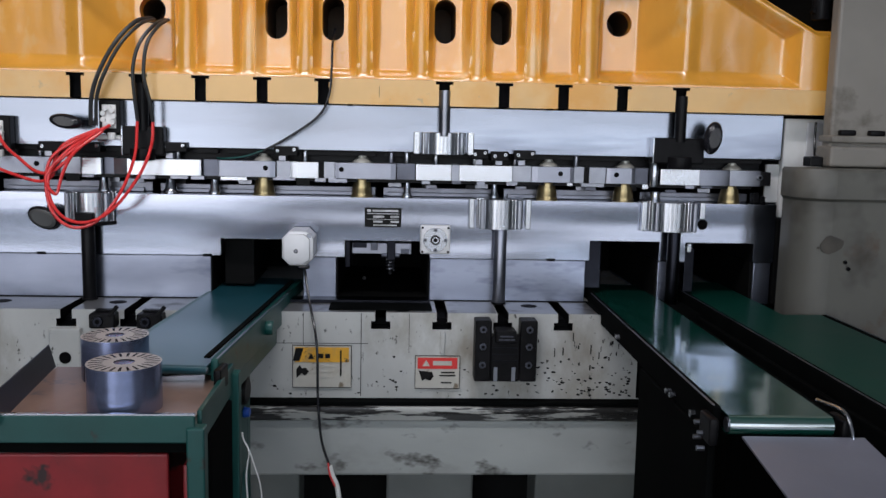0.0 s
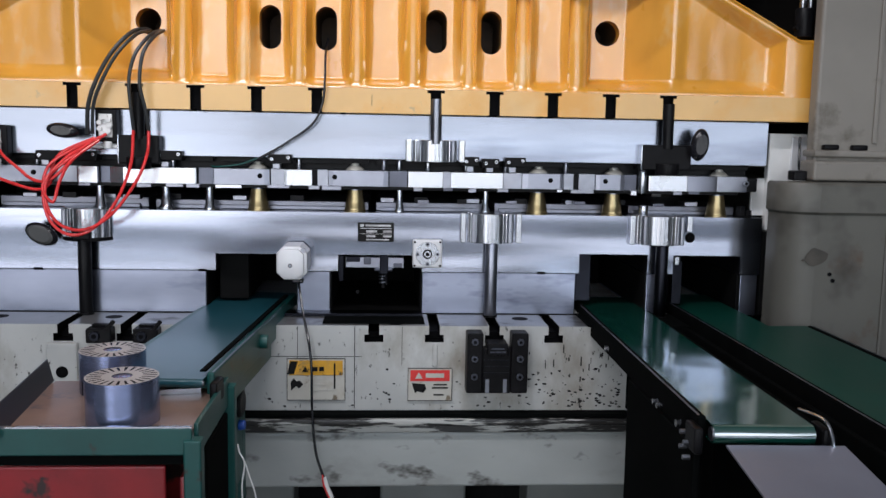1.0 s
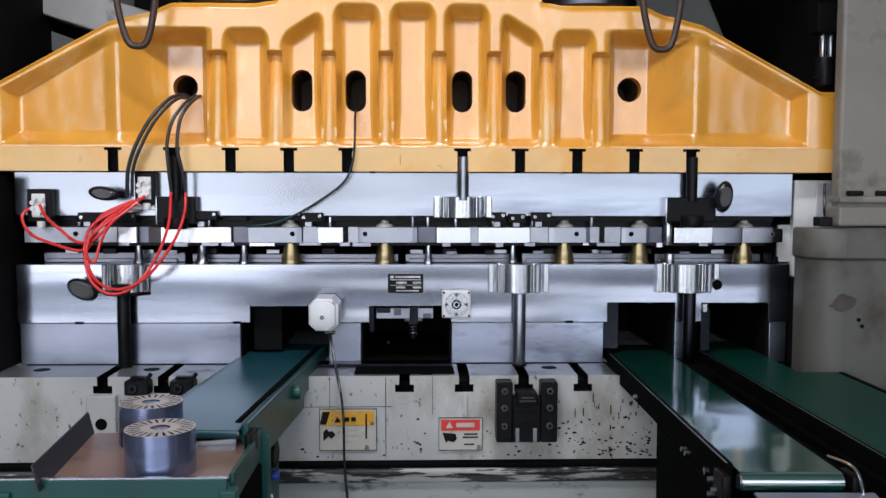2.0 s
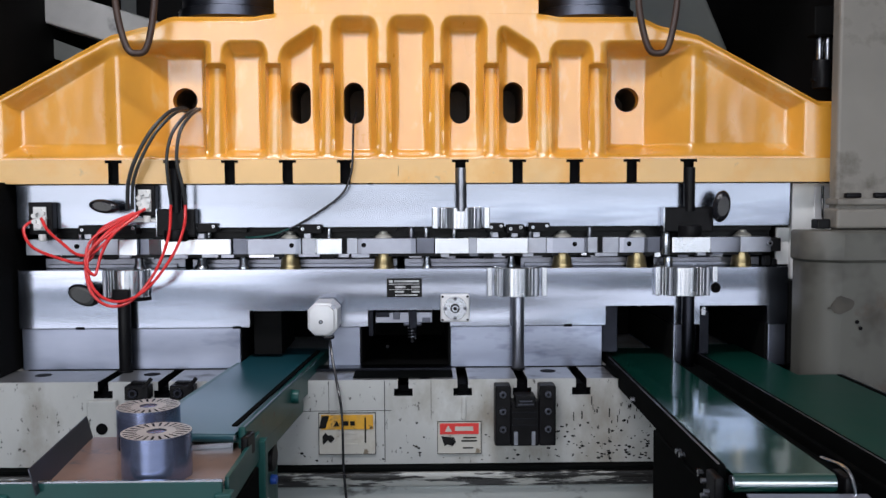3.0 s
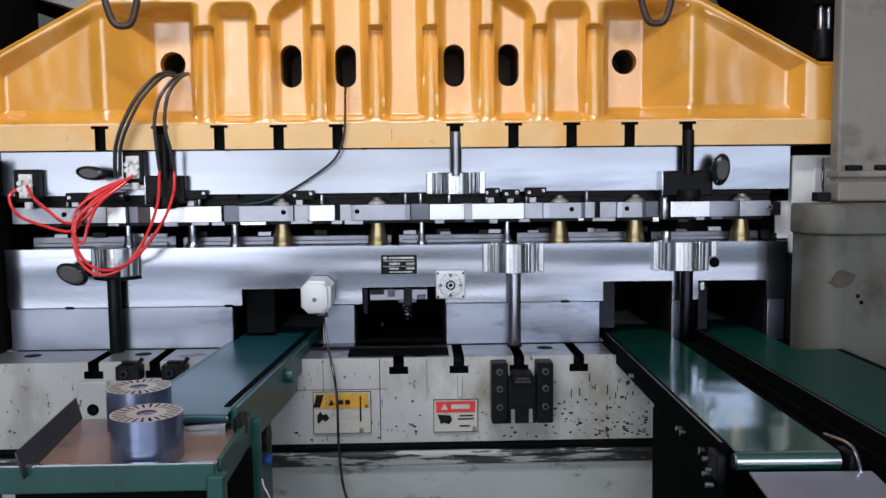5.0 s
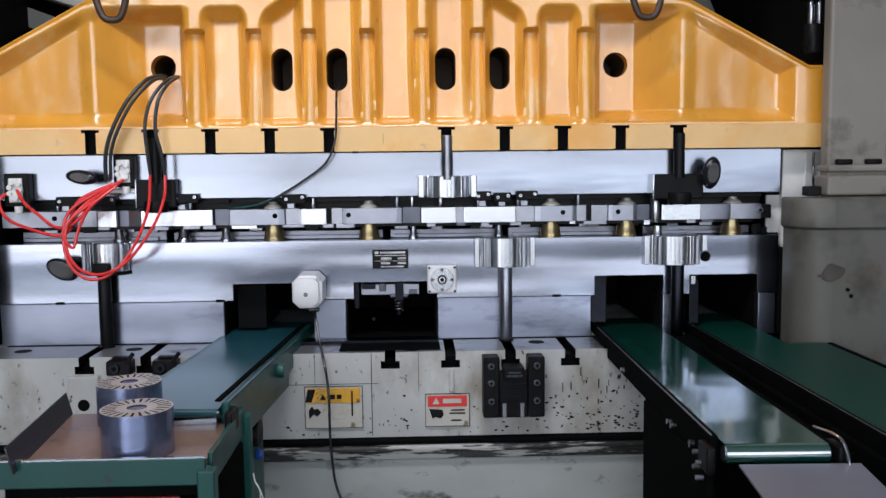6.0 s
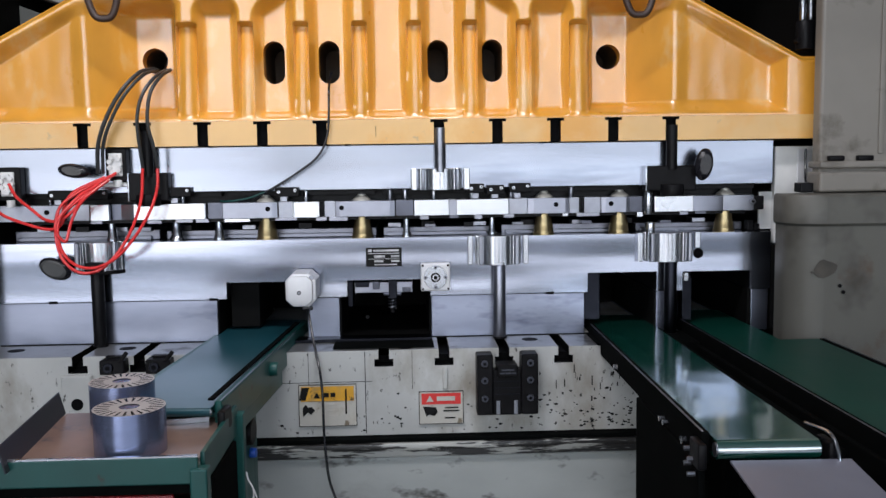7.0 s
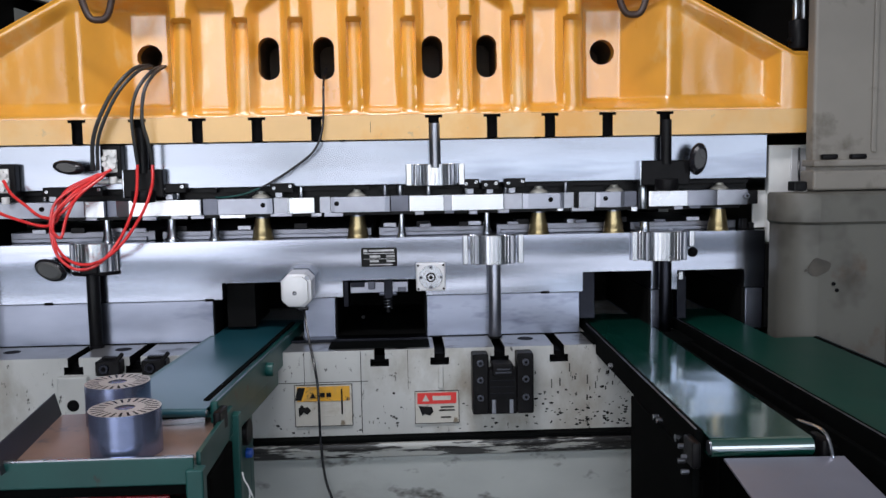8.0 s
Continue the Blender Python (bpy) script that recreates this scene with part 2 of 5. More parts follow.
def cyl(centre, axis, r0, r1, length, seg=28, bevel=0.0, bm=None, mat=0):
    """A cylinder or cone along 'x', 'y' or 'z', from its first end (r0) at centre."""
    own = bmesh.new()
    turn = {"z": Matrix(), "y": Matrix.Rotation(radians(-90), 4, "X"), "x": Matrix.Rotation(radians(90), 4, "Y")}[axis]
    m = Matrix.Translation(centre) @ turn @ Matrix.Translation((0, 0, length / 2))
    bmesh.ops.create_cone(own, cap_ends=True, segments=seg, radius1=r0, radius2=r1, depth=length, matrix=m)
    if bevel:
        rims = [e for e in own.edges if len(e.link_faces) == 2 and any(len(f.verts) > 4 for f in e.link_faces)]
        bmesh.ops.bevel(own, geom=rims, offset=bevel, segments=2, profile=0.5, affect="EDGES")
    return merged(bm, own, mat)


def lathe(profile, centre, seg=32, bm=None, mat=0):
    """Turns (radius, height) pairs about the upright through centre."""
    own = bmesh.new()
    rings = []
    for r, h in profile:
        rings.append([own.verts.new((centre[0] + r * math.cos(a), centre[1] + r * math.sin(a), centre[2] + h)) for a in (2 * math.pi * i / seg for i in range(seg))])
    for a, b in zip(rings, rings[1:]):
        for i in range(seg):
            own.faces.new((a[i], a[(i + 1) % seg], b[(i + 1) % seg], b[i]))
    own.faces.new(rings[0][::-1])
    own.faces.new(rings[-1])
    return merged(bm, own, mat)


def prism(outline, y0, y1, bm=None, mat=0, bevel=0.0):
    """An outline of (x, z) drawn out from y0 to y1."""
    own = bmesh.new()
    a = [own.verts.new((x, y0, z)) for x, z in outline]
    b = [own.verts.new((x, y1, z)) for x, z in outline]
    front = own.faces.new(a)
    back = own.faces.new(b[::-1])
    n = len(outline)
    for i in range(n):
        own.faces.new((a[i], a[(i + 1) % n], b[(i + 1) % n], b[i]))
    if bevel:
        bmesh.ops.bevel(own, geom=list(front.edges), offset=bevel, segments=2, profile=0.5, affect="EDGES")
    bmesh.ops.triangulate(own, faces=[f for f in own.faces if len(f.verts) > 4])
    return merged(bm, own, mat)


def cells(xs, zs, solid, y0, y1, inner=None):
    """A plate cut out on a grid of x and z lines; solid(x, z) tells which cells stay; inner marks the walls of the cuts."""
    bm = bmesh.new()
    xs, zs = sorted(set(xs)), sorted(set(zs))
    nx, nz = len(xs) - 1, len(zs) - 1
    keep = [[solid((xs[i] + xs[i + 1]) / 2, (zs[j] + zs[j + 1]) / 2) for j in range(nz)] for i in range(nx)]

    def on(i, j):
        return 0 <= i < nx and 0 <= j < nz and keep[i][j]

    def face(mat, *pts):
        f = bm.faces.new([bm.verts.new(p) for p in pts])
        f.material_index = mat
    for i in range(nx):
        for j in range(nz):
            if not keep[i][j]:
                continue
            a, b, c, d = xs[i], xs[i + 1], zs[j], zs[j + 1]
            face(0, (a, y0, c), (b, y0, c), (b, y0, d), (a, y0, d))
            face(0, (a, y1, c), (a, y1, d), (b, y1, d), (b, y1, c))
            for di, dj, p, q in ((-1, 0, (a, c), (a, d)), (1, 0, (b, c), (b, d)), (0, -1, (a, c), (b, c)), (0, 1, (a, d), (b, d))):
                if not on(i + di, j + dj):
                    mid = ((p[0] + q[0]) / 2, (p[1] + q[1]) / 2)
                    face(1 if inner and inner(*mid) else 0, (p[0], y0, p[1]), (q[0], y0, q[1]), (q[0], y1, q[1]), (p[0], y1, p[1]))
    bmesh.ops.remove_doubles(bm, verts=bm.verts, dist=1e-6)
    return bm


def tube(points, r, seg=10, steps=8, bm=None, mat=0):
    """A round hose along a smooth line through the points."""
    p = [Vector(q) for q in points]
    p = [2 * p[0] - p[1]] + p + [2 * p[-1] - p[-2]]
    line = []
    for i in range(1, len(p) - 2):
        for s in range(steps):
            t = s / steps
            line.append(0.5 * (2 * p[i] + (p[i + 1] - p[i - 1]) * t + (2 * p[i - 1] - 5 * p[i] + 4 * p[i + 1] - p[i + 2]) * t * t + (3 * p[i] - p[i - 1] - 3 * p[i + 1] + p[i + 2]) * t ** 3))
    line.append(p[-2])
    own = bmesh.new()
    side = None
    rings = []
    for i, q in enumerate(line):
        d = (line[min(i + 1, len(line) - 1)] - line[max(i - 1, 0)]).normalized()
        if side is None:
            side = d.orthogonal().normalized()
        side = (side - d * side.dot(d)).normalized()
        up = d.cross(side)
        rings.append([own.verts.new(q + (side * math.cos(a) + up * math.sin(a)) * r) for a in (2 * math.pi * k / seg for k in range(seg))])
    for a, b in zip(rings, rings[1:]):
        for k in range(seg):
            own.faces.new((a[k], a[(k + 1) % seg], b[(k + 1) % seg], b[k]))
    own.faces.new(rings[0][::-1])
    own.faces.new(rings[-1])
    return merged(bm, own, mat)


def fluted(r, z0, z1, x, y, count=40, cut=0.0011):
    """An upright collar with shallow flutes cut round it."""
    own = bmesh.new()
    rings = []
    for z, inset in ((z0, 0.0012), (z0 + 0.0015, 0), (z1 - 0.0015, 0), (z1, 0.0012)):
        ring = []
        for k in range(count):
            for f, c in ((0.0, 0.0), (0.62, 0.0), (0.72, cut), (0.90, cut)):
                a = 2 * math.pi * (k + f) / count
                q = r - inset - c
                ring.append(own.verts.new((x + q * math.cos(a), y + q * math.sin(a), z)))
        rings.append(ring)
    n = len(rings[0])
    for a, b in zip(rings, rings[1:]):
        for k in range(n):
            own.faces.new((a[k], a[(k + 1) % n], b[(k + 1) % n], b[k]))
    own.faces.new(rings[0][::-1])
    own.faces.new(rings[-1])
    return own


def shifted(bm, m):
    bmesh.ops.transform(bm, matrix=m, verts=bm.verts)
    return bm


def screw(x, y, z, r=0.006, long=0.006, socket=0.5, bm=None):
    """A socket-head screw that looks out along -y."""
    own = cyl((x, y - long, z), "y", r, r, long, 14, r * 0.15)
    cyl((x, y - long - 0.0006, z), "y", r * socket, r * socket, 0.0008, 6, 0, own, 1)
    return merged_keep(bm, own)


def merged_keep(bm, own):
    if bm is None:
        return own
    mesh = bpy.data.meshes.new("tmp")
    own.to_mesh(mesh)
    own.free()
    bm.from_mesh(mesh)
    bpy.data.meshes.remove(mesh)
    return bm


# ---- the hall ----
tagged(solo("floor", box(-9, 9, -8.2, 5, -0.2, 0), FLOOR, "oil-stained grey concrete factory floor", "floor", kind="structure"))
wall = bmesh.new()
for a in ((-9, -5.0, 0, 5), (-1.4, -1.2, 0, 5), (5.2, 9, 0, 5), (-1.2, 5.2, 0, 0.38), (-1.2, 5.2, 4.2, 5), (-5.0, -1.4, 4.0, 5)):
    box(a[0], a[1], -8.2, -8.0, a[2], a[3], 0, wall)
# unseen bars added across the window lamp to break up the steel's reflections
for mx in (0.35, 1.95, 3.55):
    box(mx - 0.09, mx + 0.09, -8.15, -7.84, 0.38, 4.2, 0, wall)
box(-1.2, 5.2, -8.15, -7.84, 2.55, 2.68, 0, wall)
solo("wall_south", wall, WALL, "pale plastered hall wall with an open gate and window band", "wall", kind="structure")
solo("wall_north", box(-9, 9, 4.8, 5, 0, 5), WALL, "pale plastered hall wall behind the press", "wall", kind="structure")
solo("wall_west", box(-9.2, -9, -8.2, 5, 0, 5), WALL, "pale plastered hall side wall", "wall", kind="structure")
solo("wall_east", box(9, 9.2, -8.2, 5, 0, 5), WALL, "pale plastered hall side wall", "wall", kind="structure")
solo("ceiling", box(-9.2, 9.2, -8.2, 5, 5, 5.15), ROOF, "grey sheet roof of the hall", "ceiling", kind="structure")

# ---- press frame: columns, bed, bolster ----
frame_ob = thing("stamping_press", (0, 0.4, 0), "large stamping press frame in stained grey-white paint", "press")
# right-hand column: tall upright, ledge band, wide lower casting
cr = box(1.112, 1.75, -0.10, -0.055, 1.31, 3.4, 0.008)
# rear half of the upright coloured near-black for the shade there
part("inner_column", box(1.16, 1.74, -0.054, 1.3, 1.31, 3.4, 0.012), INNER, frame_ob, "inner side of the column, near-black for its shade")
part("column", cr, OLIVE, frame_ob, "grey olive painted press upright")
band = box(1.106, 1.76, -0.122, -0.05, 1.335, 1.352, 0.004)
box(1.102, 1.76, -0.130, -0.05, 1.275, 1.325, 0.006, band)
part("ledge", band, OLIVE, frame_ob, "dirty ledge between upper and lower casting")
# cast corner with a large radius
low = bmesh.new()


def foot_plan(out):
    """The casting's outline from above, grown by out."""
    r = 0.075 + out
    return [(1.009 - out, -0.088)] + [(1.084 - r * math.cos(a * math.pi / 20), -0.130 - r * math.sin(a * math.pi / 20)) for a in range(11)] + [(1.78, -0.205 - out), (1.78, -0.088)]


rows_low = [[low.verts.new((x, y, z)) for x, y in foot_plan(out)] for z, out in ((0.0, 0.0), (1.194, 0.0), (1.201, 0.007), (1.266, 0.007), (1.272, 0.002))]
low.faces.new(rows_low[-1])
low.faces.new(list(reversed(rows_low[0])))
for lo, hi in zip(rows_low, rows_low[1:]):
    for k in range(len(lo)):
        low.faces.new((lo[k], lo[(k + 1) % len(lo)], hi[(k + 1) % len(lo)], hi[k]))
bmesh.ops.recalc_face_normals(low, faces=low.faces)
box(1.16, 1.77, -0.086, 1.3, 0.0, 1.272, 0.014, low)
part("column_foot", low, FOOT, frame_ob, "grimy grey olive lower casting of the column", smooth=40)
for k, (px, pz, pr) in enumerate(((1.086, 1.090, 0.030), (1.052, 1.082, 0.004))):
    scab = [(px + pr * (0.95 + 0.14 * math.sin(2 * q + k)) * math.cos(q), pz + pr * (0.72 + 0.12 * math.cos(3 * q + k)) * math.sin(q)) for v, q in ((v, 2 * math.pi * v / 14) for v in range(14))]
    part("paint_scab", prism(scab, -0.2062, -0.2045), SCAB, frame_ob, "dark patch where the paint has come off")
part("corner_strip", box(1.262, 1.274, -0.106, -0.101, 1.37, 3.38, 0.002), OLIVE, frame_ob, "raised seam of the upright's side cover")
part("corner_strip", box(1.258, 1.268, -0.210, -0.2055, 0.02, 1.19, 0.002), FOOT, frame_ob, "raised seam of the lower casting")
for sx, sz in ((1.122, 1.048), (1.131, 1.032), (1.2, 1.22)):
    part("screw", screw(sx, -0.2052, sz, 0.005, 0.004), [CLAMP, SLOT], frame_ob)
for sx in (1.150, 1.225):
    part("clip", box(sx - 0.020, sx + 0.020, -0.120, -0.101, 1.3525, 1.366, 0.004), CLAMP, frame_ob)
cr = box(-1.75, -1.045, -0.12, 1.3, 0.0, 1.375, 0.012)
# near-black again: shade on the left upright's inner side
part("inner_column", box(-1.75, -1.16, 0.0, 1.3, 1.377, 3.4, 0.012), INNER, frame_ob, "inner side of the column, near-black for its shade")
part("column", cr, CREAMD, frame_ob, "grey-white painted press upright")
# added black strip, the shade beside the left upright as a shape
part("upright_shade", box(-1.044, -1.028, -0.11, 0.3, 0.902, 1.40, 0.003), INNER, frame_ob, "black strip for the shade on the upright")
# plate and crown carry the shade behind the slide in their colour
part("back_plate", box(-1.04, 1.065, 1.1, 1.25, 0.9, 3.4), INNER, frame_ob, "near-black plate standing for the shade behind the dies")
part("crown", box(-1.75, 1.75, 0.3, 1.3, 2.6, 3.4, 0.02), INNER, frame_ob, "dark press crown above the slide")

bed = bmesh.new()
box(-1.04, 1.0, -0.165, 1.2, 0.49, 0.632, 0.006, bed)
part("bed", bed, CREAMD, frame_ob, "stained greenish-white bed beam")
part("rail", box(-1.04, 1.0, -0.180, 1.2, 0.674, 0.6835, 0.002), FRAMEB, frame_ob, "black oily upper rail")
part("rail", box(-1.04, 1.0, -0.186, 1.2, 0.6545, 0.673, 0.004), RAIL, frame_ob, "greasy dark rail between bolster and bed")
part("rail", box(-1.04, 1.0, -0.172, 1.2, 0.634, 0.653, 0.003), RAIL, frame_ob, "greasy dark rail between bolster and bed")
for x0, x1 in ((-1.04, -0.62), (-0.36, -0.2), (0.02, 0.24), (0.40, 1.0)):
    part("leg", box(x0, x1, -0.12, 0.6, 0.0, 0.488, 0.006), LEGM, frame_ob, "grey painted foot of the bed")
# near-black sheet added for the shade in the recess under the bed
part("toe_plate", box(-1.04, 1.0, 0.0, 0.02, 0.0, 0.488), INNER, frame_ob)


def t_slots(x0, x1, z0, z1, slots, w, hw, face, neck, head, y0, y1):
    """A plate with T-slots: w and hw are half the neck's and the head's width; face, neck, head are heights."""
    xs, zs = [x0, x1], [z0, z1, face, neck, head]
    for q in slots:
        xs += [q - hw, q - w, q + w, q + hw]

    def solid(x, z):
        for q in slots:
            if abs(x - q) < w and min(face, neck) < z < max(face, neck):
                return False
            if abs(x - q) < hw and min(neck, head) < z < max(neck, head):
                return False
        return True
    return cells(xs, zs, solid, y0, y1, lambda x, z: x0 + 0.001 < x < x1 - 0.001 and z0 + 0.001 < z < z1 - 0.001)


bolster = thing("bolster_plate", (0, 0.4, 0.685), "thick greenish-white bolster plate with T-slots, oil stained", "machine plate")
SLOTS = (-0.75, -0.60, 0.0, 0.15, 0.30, 0.45)
bb = t_slots(-1.04, 1.0, 0.685, 0.90, SLOTS, 0.0135, 0.0235, 0.90, 0.878, 0.859, -0.15, 1.05)
part("plate", bb, [CREAM, SLOT], bolster)
# filler boxes put the slots' inside shade, with oil, into black
for s in SLOTS:
    part("slot_liner", box(s - 0.0225, s + 0.0225, -0.1, 1.0, 0.8595, 0.8765), SLOT, bolster, "slot fill, black for oil and inside shade")
for x0, x1, z0, z1 in ((-0.2635, -0.2622, 0.822, 0.898), (-0.188, -0.1868, 0.765, 0.898), (-0.0480, -0.0462, 0.69, 0.898), (-0.262, -0.03, 0.8215, 0.8228), (0.0695, 0.0706, 0.80, 0.898), (-0.0420, -0.0412, 0.775, 0.80)):
    part("seam", box(x0, x1, -0.1506, -0.1496, z0, z1), INK, bolster, "dark joint between facing plates")
edges = [-1.04] + [q + d for q in SLOTS for d in (-0.0135, 0.0135)] + [1.0]
for x0, x1 in zip(edges[::2], edges[1::2]):
    part("machined_top", box(x0 + 0.001, x1 - 0.001, -0.1485, -0.0015, 0.8995, 0.9004), BEDTOP, bolster, "bare oily machined top face")
# flat black discs paint the shade down the bolt holes
for hx, hy in ((0.378, -0.055), (-0.935, -0.06), (-0.655, -0.06), (-0.10, -0.10), (0.055, -0.12)):
    part("bolt_hole", shifted(cyl((0, 0, 0.9000), "z", 0.021, 0.021, 0.0009, 24), pose(hx, hy, 0)), SLOT, bolster, "bolt hole, its inside shade a black disc")
eye = box(-0.787, -0.713, -0.168, -0.151, 0.742, 0.857, 0.004)
part("lug", eye, CREAM, bolster, "cream lug with a round hole")
part("lug_hole", cyl((-0.749, -0.1695, 0.786), "y", 0.0145, 0.0145, 0.004, 24), SLOT, bolster)
part("drain_rib", box(0.146, 0.158, -0.156, -0.1505, 0.80, 0.856, 0.002), CREAM, bolster)


def sign(name, x0, x1, z0, z1, head, label):
    s = thing(name, ((x0 + x1) / 2, -0.15, z0), label, "sign")
    part("plate", box(x0, x1, -0.1535, -0.1505, z0, z1, 0.0008), SIGNW, s)
    h = (z1 - z0) * 0.40
    part("header", box(x0 + 0.006, x1 - 0.006, -0.1550, -0.1538, z1 - h, z1 - 0.005, 0.0004), head, s)
    return s


ws = sign("warning_sign", -0.213, -0.070, 0.712, 0.818, SIGNY, "worn amber and white warning sign on the bolster")
part("triangle", prism([(-0.212, 0.779), (-0.196, 0.779), (-0.186, 0.811), (-0.205, 0.811)], -0.1562, -0.1551), INK, ws, "worn black corner of the header")
part("triangle", prism([(-0.176, 0.784), (-0.160, 0.784), (-0.168, 0.799)], -0.1560, -0.1551), INK, ws)
for x0, x1 in ((-0.150, -0.138), (-0.134, -0.122)):
    part("bar", box(x0, x1, -0.1560, -0.1551, 0.786, 0.797), INK, ws)
for x0, x1, z0, z1 in ((-0.2135, -0.2120, 0.712, 0.818), (-0.0712, -0.0696, 0.712, 0.818), (-0.213, -0.070, 0.8168, 0.8184), (-0.213, -0.070, 0.7115, 0.7128)):
    part("border", box(x0, x1, -0.1546, -0.1532, z0, z1), CLAMP, ws, "grimy edge")
part("drip", box(-0.098, -0.094, -0.1562, -0.1537, 0.742, 0.806, 0.0005), INK, ws, "dark oil drip")
part("pictogram", prism([(-0.204, 0.758), (-0.196, 0.768), (-0.190, 0.760), (-0.181, 0.762), (-0.173, 0.752), (-0.183, 0.742), (-0.191, 0.748), (-0.203, 0.736)], -0.1550, -0.1538), INK, ws)
for z in (0.764, 0.750, 0.736):
    part("bar", box(-0.160, -0.112, -0.1545, -0.1538, z, z + 0.003), SIGNW, ws)
rs = sign("danger_sign", 0.086, 0.196, 0.711, 0.794, SIGNR, "red and white danger sign on the bolster")
for x0, x1, z0, z1 in ((0.0855, 0.0868, 0.711, 0.794), (0.1952, 0.1966, 0.711, 0.794), (0.086, 0.196, 0.7928, 0.7944), (0.086, 0.196, 0.7102, 0.7116)):
    part("border", box(x0, x1, -0.1546, -0.1532, z0, z1), CLAMP, rs, "grimy edge")
part("triangle", prism([(0.104, 0.768), (0.122, 0.768), (0.113, 0.784)], -0.1560, -0.1551), SIGNW, rs)
part("bar", box(0.130, 0.176, -0.1560, -0.1551, 0.770, 0.781), SIGNW, rs)
part("pictogram", prism([(0.095, 0.756), (0.128, 0.753), (0.124, 0.747), (0.132, 0.741), (0.121, 0.739), (0.124, 0.731), (0.110, 0.735), (0.104, 0.730), (0.103, 0.744)], -0.1550, -0.1538), INK, rs)
for x0, x1, z in ((0.150, 0.184, 0.750), (0.146, 0.186, 0.742), (0.150, 0.176, 0.724)):
    part("bar", box(x0, x1, -0.1548, -0.1538, z, z + 0.0035), INK, rs)

# black sheets added over the bolster as the shade below the belts
oc = thing("belt_shade_cover", (0.77, -0.08, 0.69), "black sheet added for the shade on the bolster under the belts", "cover")
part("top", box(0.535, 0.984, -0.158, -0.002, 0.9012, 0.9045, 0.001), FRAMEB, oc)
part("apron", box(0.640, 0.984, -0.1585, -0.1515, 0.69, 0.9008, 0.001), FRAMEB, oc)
for k in range(20):
    dx, dz, dh = random.uniform(0.43, 0.62), random.uniform(0.75, 0.835), random.uniform(0.004, 0.026)
    part("oil_drip", box(dx, dx + random.uniform(0.0012, 0.0045), -0.1512, -0.1502, dz, dz + dh * (0.4 if k % 2 else 1), 0.0003), INK, bolster, "black oil drip")
for k in range(125):
    dx = random.uniform(-0.27, 0.63) if k % 2 else random.uniform(0.38, 0.64)
    dz = 0.692 + abs(random.gauss(0, 0.045))
    if -0.22 < dx < -0.06 and dz > 0.70 or 0.08 < dx < 0.2 and dz > 0.705 or 0.22 < dx < 0.385 and dz > 0.733 or dz > 0.85:
        continue
    rr = random.uniform(0.0012, 0.0042)
    blob = [(dx + rr * random.uniform(0.6, 1.9) * math.cos(q), dz + rr * random.uniform(0.5, 1.0) * math.sin(q)) for q in (2 * math.pi * v / 7 for v in range(7))]
    part("oil_spot", prism(blob, -0.1508, -0.1499), INK, bolster)

# black clamp block bolted to the bolster face
cl = thing("clamp_block", (0.303, -0.17, 0.737), "black steel clamp block with six bolts on the bolster face", "clamp")
cb = box(0.228, 0.268, -0.20, -0.1505, 0.742, 0.893, 0.004)
box(0.338, 0.379, -0.20, -0.1505, 0.742, 0.893, 0.004, cb)
box(0.266, 0.340, -0.186, -0.1505, 0.738, 0.852, 0.004, cb)
clb = part("body", cb, CLAMP, cl)
part("jaw", box(0.278, 0.328, -0.205, -0.1505, 0.838, 0.868, 0.003), CLAMP, cl)
for x0, x1, z in ((0.284, 0.296, 0.846), (0.298, 0.312, 0.846), (0.314, 0.323, 0.846), (0.288, 0.319, 0.854)):
    part("engraving", box(x0, x1, -0.2056, -0.2048, z, z + 0.0035), DIM, cl, "worn engraved mark")
for z in (0.79, 0.806, 0.822):
    part("groove", box(0.272, 0.334, -0.1868, -0.1855, z, z + 0.002), BLACKST, cl)
for x in (0.281, 0.325):
    part("slit", box(x - 0.005, x + 0.005, -0.1875, -0.185, 0.74, 0.775, 0.001), STEELG, cl, "worn bright slit")
for x in (0.247, 0.359):
    for z in (0.785, 0.83, 0.872):
        part("bolt", screw(x, -0.2, z, 0.0085, 0.006), [DIM, SLOT], clb)

# pair of clamps at the left T-slot
for k, x in enumerate((-0.655, -0.545)):
    c = thing("slot_clamp", (x, -0.17, 0.862), "small dark clamp with a bolt beside the T-slot", "clamp", "clamps on the bolster edge")
    part("body", box(x - 0.022, x + 0.022, -0.166, -0.146, 0.8985, 0.9035, 0.002), CLAMP, c)
    part("foot", box(x - 0.03, x + 0.03, -0.19, -0.1505, 0.862, 0.8978, 0.004), CLAMP, c)
    part("bolt", screw(x - 0.008, -0.19, 0.880, 0.0125, 0.006), [BLACKST, SLOT], c)
    part("lever", shifted(box(-0.005, 0.005, -0.004, 0.004, 0.0, 0.034, 0.002), Matrix.Translation((x + 0.016, -0.186, 0.890)) @ Matrix.Rotation(radians(38), 4, "Y")), CLAMP, c)

# ---- lower die ----
ld = thing("lower_die", (0, 0.3, 0.90), "long lower progressive die of ground steel with outlet openings", "die")
OPENINGS = ((-0.412, -0.203, 1.057), (-0.097, 0.123, 1.057), (0.541, 0.726, 1.065), (0.796, 0.979, 1.064))
# cut walls take the black, so the openings' shade is in the colour
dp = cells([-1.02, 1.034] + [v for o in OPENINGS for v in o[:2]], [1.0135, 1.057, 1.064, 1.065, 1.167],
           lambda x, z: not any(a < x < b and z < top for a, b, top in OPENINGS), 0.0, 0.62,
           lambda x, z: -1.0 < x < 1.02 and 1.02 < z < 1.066)
